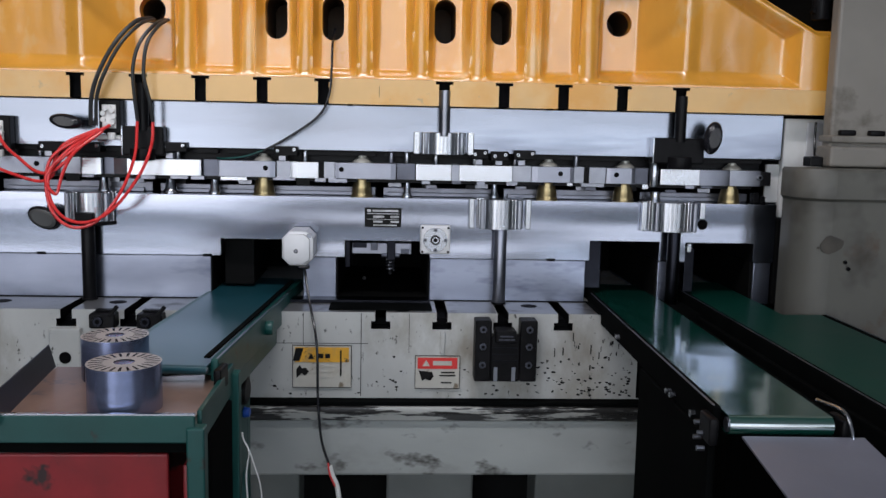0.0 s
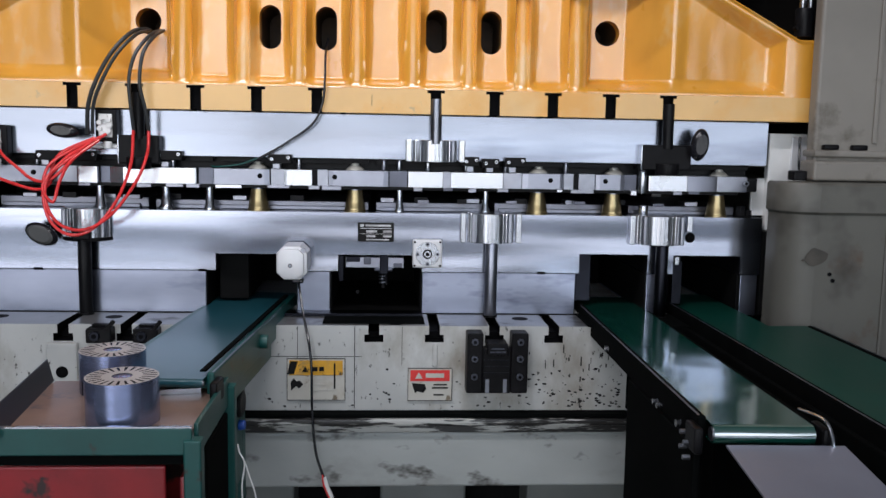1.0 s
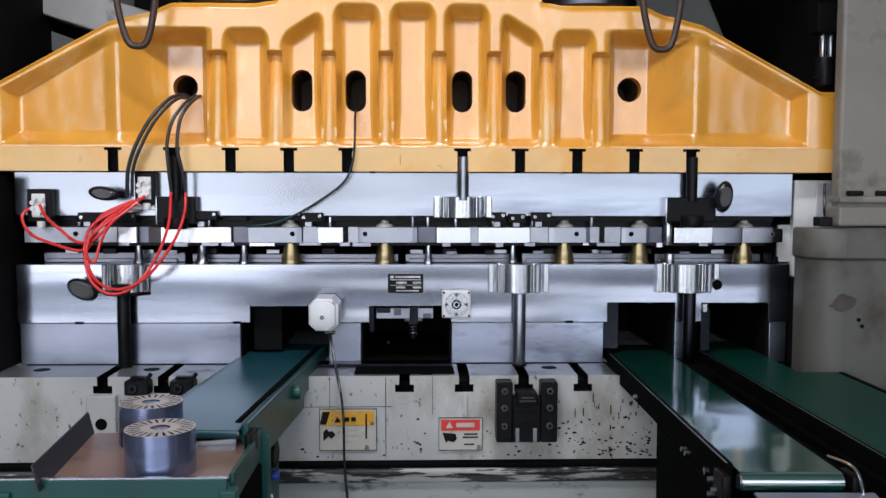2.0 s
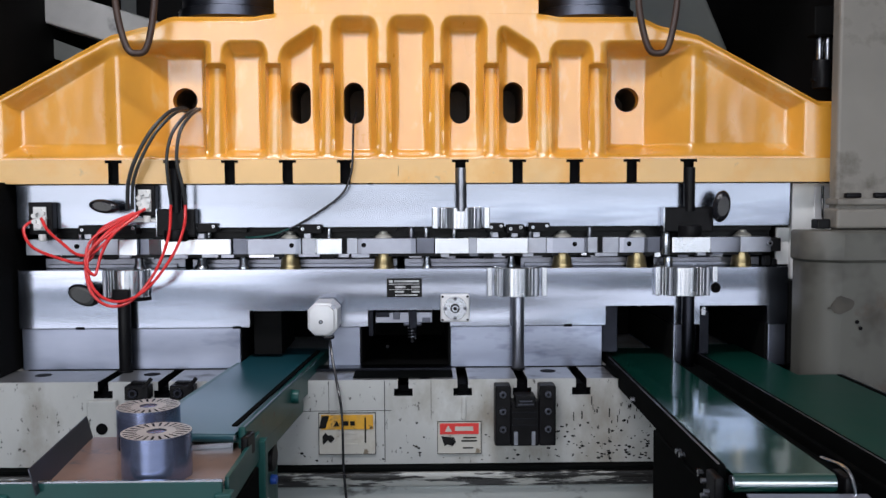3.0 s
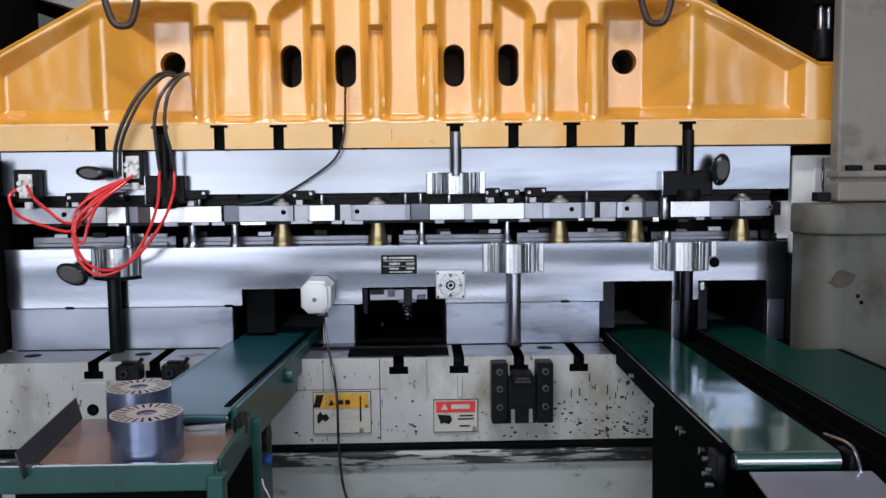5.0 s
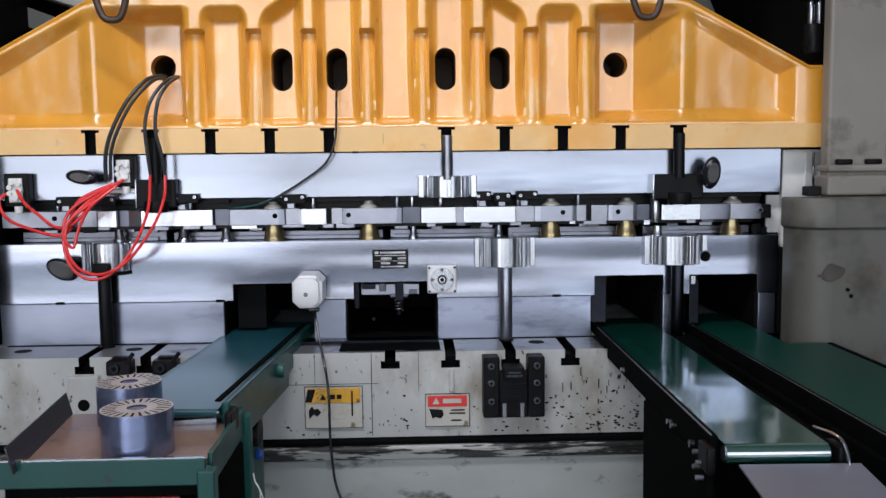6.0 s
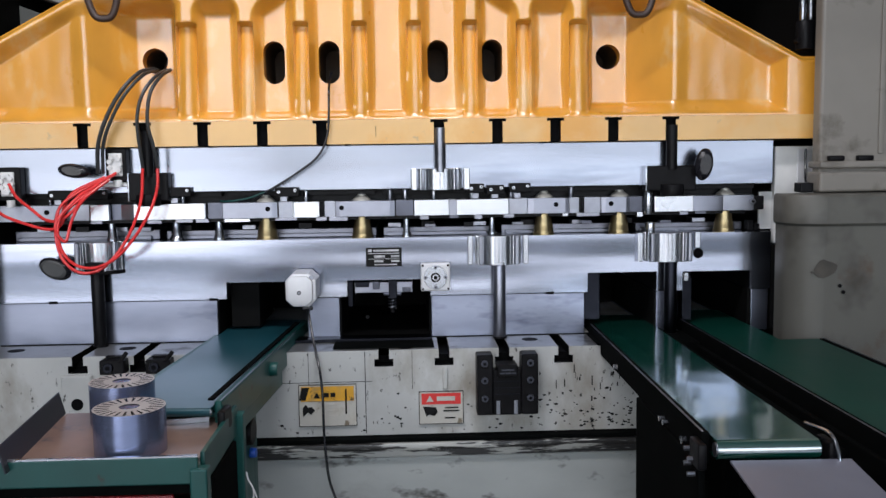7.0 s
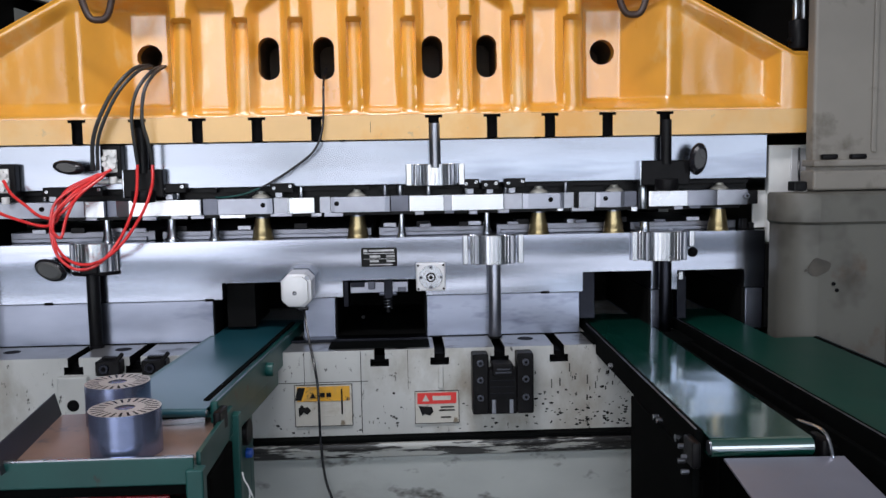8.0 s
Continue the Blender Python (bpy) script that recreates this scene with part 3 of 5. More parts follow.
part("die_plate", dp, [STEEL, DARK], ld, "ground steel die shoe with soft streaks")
for x0, x1 in ((-1.016, -0.438), (-0.203, -0.118), (0.124, 0.533), (0.727, 0.776), (0.985, 1.031)):
    part("riser_block", box(x0, x1, 0.004, 0.62, 0.9005, 1.0115, 0.0015), STEELB, ld)
for x0, x1 in ((-1.01, -0.44), (-0.20, -0.12), (0.126, 0.53), (0.73, 0.774), (0.988, 1.028)):
    part("joint_strip", box(x0, x1, 0.006, 0.6, 1.0112, 1.0138), SLOT, ld)
for x in (-0.86, -0.446, 0.44):
    part("pry_slot", box(x - 0.011, x + 0.011, -0.0008, 0.02, 1.0095, 1.0165), SLOT, ld)
part("floor_strip", box(-1.0, 1.02, -0.0012, 0.01, 0.8992, 0.9025), SLOT, ld)
# near-black floor paints the shade at the bottom of the opening
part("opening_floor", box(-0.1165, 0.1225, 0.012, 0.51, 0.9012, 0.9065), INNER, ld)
# inner walls and backs of the openings, their shade put into near-black
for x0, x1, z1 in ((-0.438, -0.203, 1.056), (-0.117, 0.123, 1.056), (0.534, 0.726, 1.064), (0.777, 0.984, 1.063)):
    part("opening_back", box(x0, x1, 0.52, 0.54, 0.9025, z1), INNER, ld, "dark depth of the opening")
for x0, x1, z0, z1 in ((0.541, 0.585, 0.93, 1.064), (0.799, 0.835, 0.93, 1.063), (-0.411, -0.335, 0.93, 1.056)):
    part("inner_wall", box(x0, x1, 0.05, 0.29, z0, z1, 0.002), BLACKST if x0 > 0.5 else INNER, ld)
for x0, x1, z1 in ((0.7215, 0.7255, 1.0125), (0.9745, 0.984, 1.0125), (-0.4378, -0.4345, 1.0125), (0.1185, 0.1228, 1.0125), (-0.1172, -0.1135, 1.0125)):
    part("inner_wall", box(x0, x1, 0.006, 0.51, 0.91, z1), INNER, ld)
part("inner_block", box(0.800, 0.826, 0.012, 0.05, 0.93, 1.046, 0.002), BLACKST, ld)
part("inner_block", box(0.803, 0.814, 0.004, 0.012, 1.038, 1.060, 0.001), STEEL2, ld)
# layered die stack between the shoe and the stripper
for x0, x1, y0, z0, z1 in ((-0.98, -0.60, 0.03, 1.168, 1.194), (-0.58, -0.02, 0.026, 1.168, 1.190), (0.0, 0.30, 0.024, 1.168, 1.190), (0.32, 0.66, 0.026, 1.168, 1.192), (0.69, 0.985, 0.03, 1.168, 1.190)):
    y0 += 0.05
    part("die_insert", box(x0, x1, y0, 0.5, z0, z1, 0.0015), INSERT, ld, "grey oiled die insert")
    part("die_insert", box(x0 + 0.01, x1 - 0.02, y0 - 0.012, 0.5, z0, z0 + 0.010, 0.001), INSERT, ld, "grey oiled die insert")
for i, x in enumerate((-0.90, -0.80, -0.70, -0.53, -0.36, -0.21, 0.03, 0.12, 0.26, 0.39, 0.53, 0.66, 0.86)):
    part("strip_guide", box(x - 0.018, x + 0.018, 0.066 + 0.002 * (i % 3), 0.12, 1.191, 1.203 + 0.003 * (i % 2), 0.0015), DARK if i % 2 else STEELG, ld)


def guide_pin(x):
    """A steel guide pin in a flared bronze bush with grease rings."""
    g = part("guide_pin", lathe([(0.0178, 0), (0.0178, 0.078), (0.0165, 0.081)], (x, 0.036, 1.1675), 24), STEELM, ld, "oiled steel guide pin")
    rings = [(0.0285, 0), (0.0285, 0.004), (0.0272, 0.005), (0.0260, 0.012), (0.0264, 0.013), (0.0250, 0.020), (0.0253, 0.021), (0.0232, 0.032), (0.0212, 0.044), (0.0196, 0.056), (0.0185, 0.0565)]
    part("pin_bush", lathe(rings, (x, 0.036, 1.1675), 28), BRASS, g, "greasy bronze bush")


def lifter_pin(x, r, mat=None):
    g = lathe([(r * 1.5, 0), (r * 1.5, 0.006), (r * 1.15, 0.012), (r, 0.030), (r * 0.92, 0.032), (r * 0.92, 0.075)], (x, 0.036, 1.1675), 20)
    part("lifter_pin", g, mat or STEEL2, ld, "bright steel lifter pin")


for x in (-0.306, -0.055, 0.429, 0.632, 0.918):
    guide_pin(x)
for x, r in ((-0.711, 0.0105), (-0.543, 0.0125), (-0.432, 0.0105), (0.062, 0.0085), (0.290, 0.0085)):
    lifter_pin(x, r)
part("stop_pin", cyl((0.716, 0.030, 1.1675), "z", 0.013, 0.013, 0.028, 20, 0.002), STEEL2, ld, "short bright stop pin")
# stock lifters and set screws seen in the gap
for x0, x1, z0, z1, m in ((0.985, 1.000, 1.168, 1.196, DARK), (1.004, 1.020, 1.168, 1.186, DARK), (-0.655, -0.610, 1.192, 1.204, INSERT), (0.110, 0.140, 1.191, 1.201, INSERT), (0.215, 0.24, 1.191, 1.204, DARK), (0.345, 0.375, 1.193, 1.202, INSERT), (0.53, 0.56, 1.193, 1.203, DIM), (0.745, 0.775, 1.191, 1.200, DIM)):
    part("stock_lifter", box(x0, x1, 0.036, 0.062, z0, z1, 0.0015), m, ld)


def lower_bush(x, w, dark, shaft_mat):
    b = thing("guide_bush", (x, -0.02, 1.094), "fluted steel guide bush with a shaft at the lower die", "guide bush", "guide bushes of the die set")
    part("collar", fluted(w * 0.41, 1.094, 1.171, x, 0.022), STEEL2, b)
    for s in () if dark else (-1, 1):
        part("ear", box(x + s * w * 0.462 - 0.008, x + s * w * 0.462 + 0.006, -0.020, -0.001, 1.128 if s > 0 and x > 0.7 else 1.094, 1.172, 0.002), STEEL2, b)
        part("rib", box(x + s * w * 0.30 - 0.005, x + s * w * 0.30 + 0.005, 0.012 - w * 0.32, -0.02, 1.095, 1.170, 0.002), STEELG, b)
    if dark:
        part("lower_ring", cyl((x, 0.022, 1.088), "z", w * 0.42, w * 0.42, 0.010, 36, 0.002), CLAMP, b, "blackened lower ring")
        part("clamp_nut", box(x - 0.022, x + 0.022, -0.058, -0.03, 1.094, 1.122, 0.004), CLAMP, b, "black clamp nut")
        for s in (-1, 1):
            part("rib", box(x + s * w * 0.30 - 0.005, x + s * w * 0.30 + 0.005, 0.012 - w * 0.32, -0.02, 1.099, 1.170, 0.002), STEELG, b)
    sh = part("shaft", cyl((x, -0.03, 0.905), "z", 0.0165, 0.0165, 0.19, 28, 0.002), shaft_mat, b, "round guide shaft")
    part("shaft_foot", cyl((x, -0.03, 0.9015), "z", 0.019, 0.019, 0.004, 28), CLAMP, sh)
    return b


lower_bush(0.302, 0.158, False, STEELM)
lower_bush(0.755, 0.166, False, BLACKST)
lower_bush(-0.733, 0.158, True, DARK)
part("port", cyl((0.838, -0.0012, 1.112), "y", 0.0135, 0.0135, 0.002, 24), SLOT, ld, "round black port")


def spring_handle(x, z, sx, sz, tilt, dished=False):
    """A black rubber knob on a stub, sticking out of a die face."""
    h = thing("handle_knob", (x, -0.03, z), "black rubber oval knob on the die face", "knob", "knobs on the die set")
    k = bmesh.new()
    bmesh.ops.create_uvsphere(k, u_segments=20, v_segments=12, radius=1, matrix=Matrix.Translation((x, -0.055, z)) @ Matrix.Rotation(radians(tilt), 4, "Y") @ Matrix.Diagonal((sx, 0.016, sz, 1)))
    part("knob", k, RUBBER, h)
    r = lathe([(0.62, -0.05), (0.80, 0.05), (0.62, 0.12)], (0, 0, 0), 20)
    part("rim", shifted(r, Matrix.Translation((x, -0.066, z)) @ Matrix.Rotation(radians(tilt), 4, "Y") @ Matrix.Diagonal((sx, 0.05, sz, 1)) @ Matrix.Rotation(radians(90), 4, "X")), GREYM if dished else RUBBER, h)
    part("stub", cyl((x, -0.05, z), "y", 0.008, 0.008, 0.05, 16), CLAMP, h)
    return h


spring_handle(-0.828, 1.108, 0.042, 0.026, 25, True)

# nameplate
npl = thing("nameplate", (0.001, -0.002, 1.092), "black nameplate with pale printed lines on the die face", "nameplate")
part("plate", box(-0.046, 0.048, -0.0025, -0.0005, 1.092, 1.142, 0.0006), INK, npl)
for x0, x1, z0, z1 in ((-0.040, -0.030, 1.131, 1.138), (-0.026, 0.040, 1.132, 1.137), (-0.040, 0.042, 1.126, 1.128), (-0.024, 0.004, 1.116, 1.122), (0.020, 0.042, 1.116, 1.122), (-0.040, 0.042, 1.112, 1.113), (-0.024, 0.0, 1.104, 1.109), (0.02, 0.042, 1.104, 1.109), (-0.024, 0.036, 1.096, 1.099)):
    part("bar", box(x0, x1, -0.0032, -0.0026, z0, z1), PLATEK, npl)

# stepper motor with cable, and motor flange
mo = thing("stepper_motor", (-0.205, -0.05, 0.994), "square cast aluminium motor with chamfered corners on the die", "motor")
c = 0.018
mx0, mx1, mz0, mz1 = -0.244, -0.168, 1.006, 1.090
oct_ = [(mx0 + c, mz0), (mx1 - c, mz0), (mx1, mz0 + c), (mx1, mz1 - c), (mx1 - c, mz1), (mx0 + c, mz1), (mx0, mz1 - c), (mx0, mz0 + c)]
part("body", prism(oct_, -0.105, -0.008, bevel=0.003), MOTOR, mo)
rc = part("rear_cover", prism([(mx0 + c, mz0 + 0.004), (mx1 - c - 0.006, mz0 + 0.004), (mx1 - 0.008, mz0 + c), (mx1 - 0.008, mz1 - c), (mx1 - c - 0.004, mz1 - 0.006), (mx0 + c, mz1 - 0.006), (mx0 + 0.005, mz1 - c), (mx0 + 0.005, mz0 + c)], -0.117, -0.1055, bevel=0.002), MOTOR, mo)
part("shaft_hole", cyl((-0.209, -0.1178, 1.043), "y", 0.0052, 0.0052, 0.002, 18), SLOT, rc)
part("screw", cyl((-0.209, -0.1186, 1.043), "y", 0.003, 0.003, 0.001, 14), STEELG, rc)
part("screw", cyl((-0.178, -0.106, 1.08), "y", 0.0065, 0.0065, 0.004, 16), STEELG, mo)
part("gland", box(-0.205, -0.178, -0.10, -0.08, 0.996, 1.0055, 0.002), RUBBER, mo)
cab = solo("motor_cable", tube([(-0.19, -0.09, 0.998), (-0.186, -0.10, 0.975), (-0.176, -0.13, 0.93), (-0.156, -0.185, 0.86), (-0.149, -0.20, 0.80), (-0.147, -0.205, 0.70), (-0.138, -0.21, 0.60), (-0.118, -0.215, 0.535)], 0.0032), RUBBER, "thin black cable hanging from the motor", "cable")
solo("cable_plug", tube([(-0.118, -0.215, 0.536), (-0.11, -0.216, 0.51), (-0.10, -0.217, 0.486), (-0.092, -0.218, 0.44)], 0.006), WHITE, "white sleeve with wires at the cable end", "cable")
solo("red_wire", tube([(-0.121, -0.222, 0.545), (-0.117, -0.225, 0.52), (-0.104, -0.226, 0.488)], 0.0022), RED, "short red wire at the cable end", "cable")
fl = thing("motor_flange", (0.135, -0.02, 1.025), "square aluminium flange with four bolts on the die face", "flange")
part("plate", box(0.097, 0.174, -0.024, -0.0005, 1.027, 1.101, 0.004), MOTOR, fl)
disc = part("disc", cyl((0.1355, -0.027, 1.064), "y", 0.031, 0.031, 0.004, 36, 0.001), STEEL2, fl)
part("hub", cyl((0.1355, -0.030, 1.064), "y", 0.0125, 0.0125, 0.004, 24, 0.001), CLAMP, disc)
part("hub_ring", cyl((0.1355, -0.0315, 1.064), "y", 0.0085, 0.0085, 0.002, 24), STEEL2, disc)
part("shaft_end", cyl((0.1355, -0.0325, 1.064), "y", 0.005, 0.005, 0.002, 16), SLOT, disc)
for dx, dz in ((0.026, 0), (-0.026, 0), (0, 0.026), (0, -0.026)):
    part("bolt", screw(0.1355 + dx, -0.027, 1.064 + dz, 0.0055, 0.003), [STEELG, SLOT], disc)
for dx in (-1, 1):
    for dz in (-1, 1):
        part("screw", cyl((0.1355 + dx * 0.033, -0.0252, 1.064 + dz * 0.031), "y", 0.003, 0.003, 0.002, 12), SLOT, fl)

# mechanism in the middle opening
me = thing("ejector_unit", (0.01, 0.05, 0.95), "small steel ejector block with a spring inside the opening", "mechanism")
part("bar", box(-0.078, 0.075, 0.02, 0.08, 1.020, 1.048, 0.001), STEELM, me)
part("shim", box(-0.076, -0.04, 0.012, 0.0195, 1.036, 1.050, 0.001), BLACKST, me)
part("shim", box(0.048, 0.07, 0.010, 0.0195, 1.022, 1.034, 0.001), DIM, me)
part("hook", box(-0.030, -0.012, 0.008, 0.0195, 1.030, 1.052, 0.002), DIM, me)
part("bracket", box(-0.096, -0.082, 0.006, 0.08, 0.985, 1.054, 0.002), BLACKST, me)
part("finger", box(0.012, 0.034, 0.006, 0.02, 1.005, 1.056, 0.002), BLACKST, me)
part("finger", box(-0.002, 0.046, 0.010, 0.02, 1.012, 1.022, 0.002), DIM, me)
coil = [(0.021 + 0.010 * math.cos(a * 0.9), 0.03 + 0.010 * math.sin(a * 0.9), 0.975 + a * 0.0012) for a in range(26)]
part("spring", tube(coil, 0.0022, 6, 3), STEELM, me)
part("tie_rod", cyl((0.021, 0.03, 0.965), "z", 0.006, 0.006, 0.05, 14), CLAMP, me)
part("nut", cyl((-0.046, 0.02, 0.955), "y", 0.005, 0.005, 0.006, 6), CLAMP, me)
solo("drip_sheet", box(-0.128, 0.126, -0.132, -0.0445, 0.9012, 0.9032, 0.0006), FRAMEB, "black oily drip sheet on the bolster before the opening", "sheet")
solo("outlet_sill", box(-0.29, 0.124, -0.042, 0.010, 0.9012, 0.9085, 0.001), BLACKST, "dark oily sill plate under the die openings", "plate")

# ---- press slide (moves) ----
slide = thing("press_slide", (0, 0, 1.40), "yellow cast press slide with ribbed pockets and oval holes", "press slide")


def ease(a, b, v):
    t = min(1.0, max(0.0, (v - a) / (b - a)))
    return t * t * (3 - 2 * t)


def roof_line(x):
    """Height of the slide's upper edge over the middle line."""
    a = abs(x - 0.012)
    if a > 1.085:
        return 1.612
    if a > 0.765:
        return 1.612 + (1.085 - a) * (0.172 / 0.32)
    if a > 0.68:
        return 1.784 + (0.765 - a) * 0.25
    return 1.805 + ease(0.68, 0.60, a) * 0.026 + ease(0.40, 0.36, a) * 0.006


# pockets: x from, x to, top at x from, top at x to, depth
POCKETS = [
    (-0.466, -0.353, 1.765, 1.765, 0.040),
    (-0.318, -0.212, 1.748, 1.815, 0.040),
    (-0.182, -0.066, 1.828, 1.828, 0.044),
    (-0.036, 0.078, 1.830, 1.830, 0.040),
    (0.104, 0.218, 1.828, 1.828, 0.044),
    (0.250, 0.356, 1.815, 1.748, 0.040),
    (0.388, 0.496, 1.765, 1.765, 0.040),
]
FLOOR_Z = 1.468
RIBS = ((-0.487, 0.024), (-0.336, 0.0175), (-0.197, 0.0175), (-0.051, 0.0175), (0.091, 0.0175), (0.234, 0.0175), (0.372, 0.0175), (0.514, 0.024))


def relief(x, z):
    """How far the casting lies behind its front plane."""
    best = 0.0
    for x0, x1, t0, t1, depth in POCKETS:
        if x0 - 0.01 < x < x1 + 0.01:
            top = t0 + (t1 - t0) * (x - x0) / (x1 - x0)
            a, b, r = min(x - x0, x1 - x), min((z - FLOOR_Z) * 1.0, (top - z) * 0.7), 0.024
            d = r - math.hypot(r - a, r - b) if a < r and b < r else min(a, b)
            best = max(best, depth * ease(-0.004, 0.0215, d) + 0.006 * ease(0.0, 0.12, z - FLOOR_Z) * ease(0.010, 0.03, d))
    # the two big outer pockets, each with a step and a deeper bay with the round hole
    a = x - 0.012 if x > 0.012 else 0.012 - x
    if a > 0.50:
        top = min(roof_line(x) - 0.022, 1.768)
        d = min(a - 0.520, 1.046 - a, (z - FLOOR_Z) * 0.9, (top - z) * 0.9)
        e = min(a - 0.505, 1.046 - a, (z - FLOOR_Z) * 0.9, (top - z) * 0.9)
        base = (0.022 + 0.10 * max(0.0, a - 0.75)) * ease(-0.002, 0.034, e)
        slope = min(1.0, max(0.0, (0.750 - a) / 0.108))
        best = max(best, base + (0.082 * slope - 0.008 * ease(0.79, 0.757, a)) * ease(0.0, 0.03, d))
    # ribs between the pockets: full height at the top, lower and rounded below
    for r, half in RIBS:
        if abs(x - r) < half and z < 1.712:
            best = max(best, ease(1.712, 1.700, z) * (0.003 + 0.10 * (z - FLOOR_Z) + 25.0 * (x - r) ** 2) * ease(FLOOR_Z - 0.004, FLOOR_Z + 0.01, z))
    # rolled upper edge
    return best + 0.016 * ease(0.016, 0.0, roof_line(x) - z) * ease(0.335, 0.36, a)


HOLES = [(-0.587, 1.6245, 0.0328, 0.0), (0.607, 1.6245, 0.0328, 0.0), (-0.2705, 1.612, 0.027, 0.0275), (-0.130, 1.612, 0.027, 0.0275), (0.151, 1.612, 0.027, 0.0275), (0.292, 1.612, 0.027, 0.0275)]


def hole_gap(h, x, z):
    """Signed distance from a hole's rim, and the nearest rim point's way."""
    cx, cz, r, s = h
    dz = max(-s, min(s, z - cz))
    vx, vz = x - cx, z - cz - dz
    d = math.hypot(vx, vz)
    return d - r, cx + vx / max(d, 1e-6) * r, cz + dz + vz / max(d, 1e-6) * r


body = bmesh.new()
NX, NZ = 460, 104
Z0 = 1.4625
grid = []
for i in range(NX + 1):
    x = -1.135 + 2.27 * i / NX
    top = roof_line(x)
    row = []
    for j in range(NZ + 1):
        z = Z0 + (top - Z0) * j / NZ
        px, pz = x, z
        for h in HOLES:
            g, rx, rz = hole_gap(h, x, z)
            if -0.0065 < g < 0.0010:
                px, pz = rx, rz
        row.append(body.verts.new((px, -0.03 + relief(px, pz), pz)))
    grid.append(row)
for i in range(NX):
    for j in range(NZ):
        q = (grid[i][j], grid[i + 1][j], grid[i + 1][j + 1], grid[i][j + 1])
        mx, mz = sum(v.co.x for v in q) / 4, sum(v.co.z for v in q) / 4
        if all(hole_gap(h, mx, mz)[0] > 0 for h in HOLES):
            body.faces.new(q)
bmesh.ops.delete(body, geom=[v for v in body.verts if not v.link_faces], context="VERTS")
# top, sides and underside of the casting
for i in range(NX):
    a, b = grid[i][NZ], grid[i + 1][NZ]
    c, d = body.verts.new((b.co.x, 0.42, b.co.z)), body.verts.new((a.co.x, 0.42, a.co.z))
    body.faces.new((a, b, c, d))
part("casting", body, YELLOW, slide, smooth=50)
part("upper_body", box(-0.330, 0.354, -0.0302, 0.42, 1.8365, 1.98, 0.001), YELLOW, slide)
part("side_wall", box(1.128, 1.136, 0.0, 0.42, 1.463, 1.61), YELLOW, slide)
part("side_wall", box(-1.136, -1.128, 0.0, 0.42, 1.463, 1.61), YELLOW, slide)
# shade inside the casting, as a near-black wall
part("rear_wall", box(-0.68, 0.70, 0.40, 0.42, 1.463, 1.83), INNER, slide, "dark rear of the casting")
for k, (cx, cz, r, s) in enumerate(HOLES):
    ring = bmesh.new()
    loop = []
    for a in range(40):
        t = 2 * math.pi * a / 40
        loop.append((cx + r * math.cos(t), cz + (s if math.sin(t) > 0 else -s) + r * math.sin(t)))
    y0 = -0.03 + relief(cx, cz) - 0.001
    f = [ring.verts.new((x, y0, z)) for x, z in loop]
    b = [ring.verts.new((x, y0 + 0.035, z)) for x, z in loop]
    b2 = [ring.verts.new((x, y0 + 0.20, z)) for x, z in loop]
    for i in range(40):
        ring.faces.new((f[i], f[(i + 1) % 40], b[(i + 1) % 40], b[i]))
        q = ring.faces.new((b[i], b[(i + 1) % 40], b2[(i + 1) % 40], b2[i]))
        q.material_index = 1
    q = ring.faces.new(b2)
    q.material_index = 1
    # yellow at the rim, then dark brown that paints the hole's shade
    part("hole_liner", ring, [YELLOW, SHADEBROWN], slide, "hole with shade painted dark brown inside")

TS = [0.15 * k for k in range(-5, 6) if k]
fb = t_slots(-1.136, 1.136, 1.40, 1.462, TS, 0.0135, 0.022, 1.40, 1.453, 1.4605, -0.034, 0.42)
cf = part("clamping_flange", fb, [PALE, SLOT], slide, "yellow lower flange with T-slots, its sheen painted pale")
# black filler as the shade up inside each slot
for s in TS:
    part("slot_liner", box(s - 0.0215, s + 0.0215, -0.012, 0.40, 1.4015, 1.4602), SLOT, cf, "black fill for the shade in the T-slot")
part("seam", box(-0.0125, -0.0115, -0.0348, -0.0338, 1.418, 1.445), INK, cf, "thin scratch on the flange")
for x in (-0.085, 0.16, 0.42, -0.44):
    part("dowel", box(x - 0.007, x + 0.007, -0.033, 0.0, 1.3975, 1.4003), SLOT, cf)
for s in (-1, 1):
    ad = lathe([(0.13, 0), (0.142, 0.006), (0.142, 0.03), (0.132, 0.034), (0.132, 0.30)], (0.012 + s * 0.485, 0.14, 1.836), 40)
    part("adjuster", ad, DIM, slide, "dark cylinder of the slide adjustment")

# ---- upper die (moves with the slide) ----
ud = thing("upper_die", (0, 0.3, 1.212), "upper progressive die of ground steel with stripper plate", "die")
part("upper_shoe", box(-1.018, 1.036, 0.0, 0.6, 1.2825, 1.3985, 0.002), STEELU, ud, "ground steel upper shoe")
# black block fills the gap under the shoe as its shade
part("shadow_gap", box(-0.96, 1.0, 0.05, 0.55, 1.250, 1.2825), DARK, ud, "black fill for the shade in the gap")
for x0, x1 in ((-0.96, -0.62), (-0.60, -0.42), (-0.40, -0.02), (0.0, 0.30), (0.33, 0.66), (0.69, 0.995)):
    part("punch_plate", box(x0, x1, 0.024, 0.5, 1.270, 1.2822, 0.001), DARK, ud)
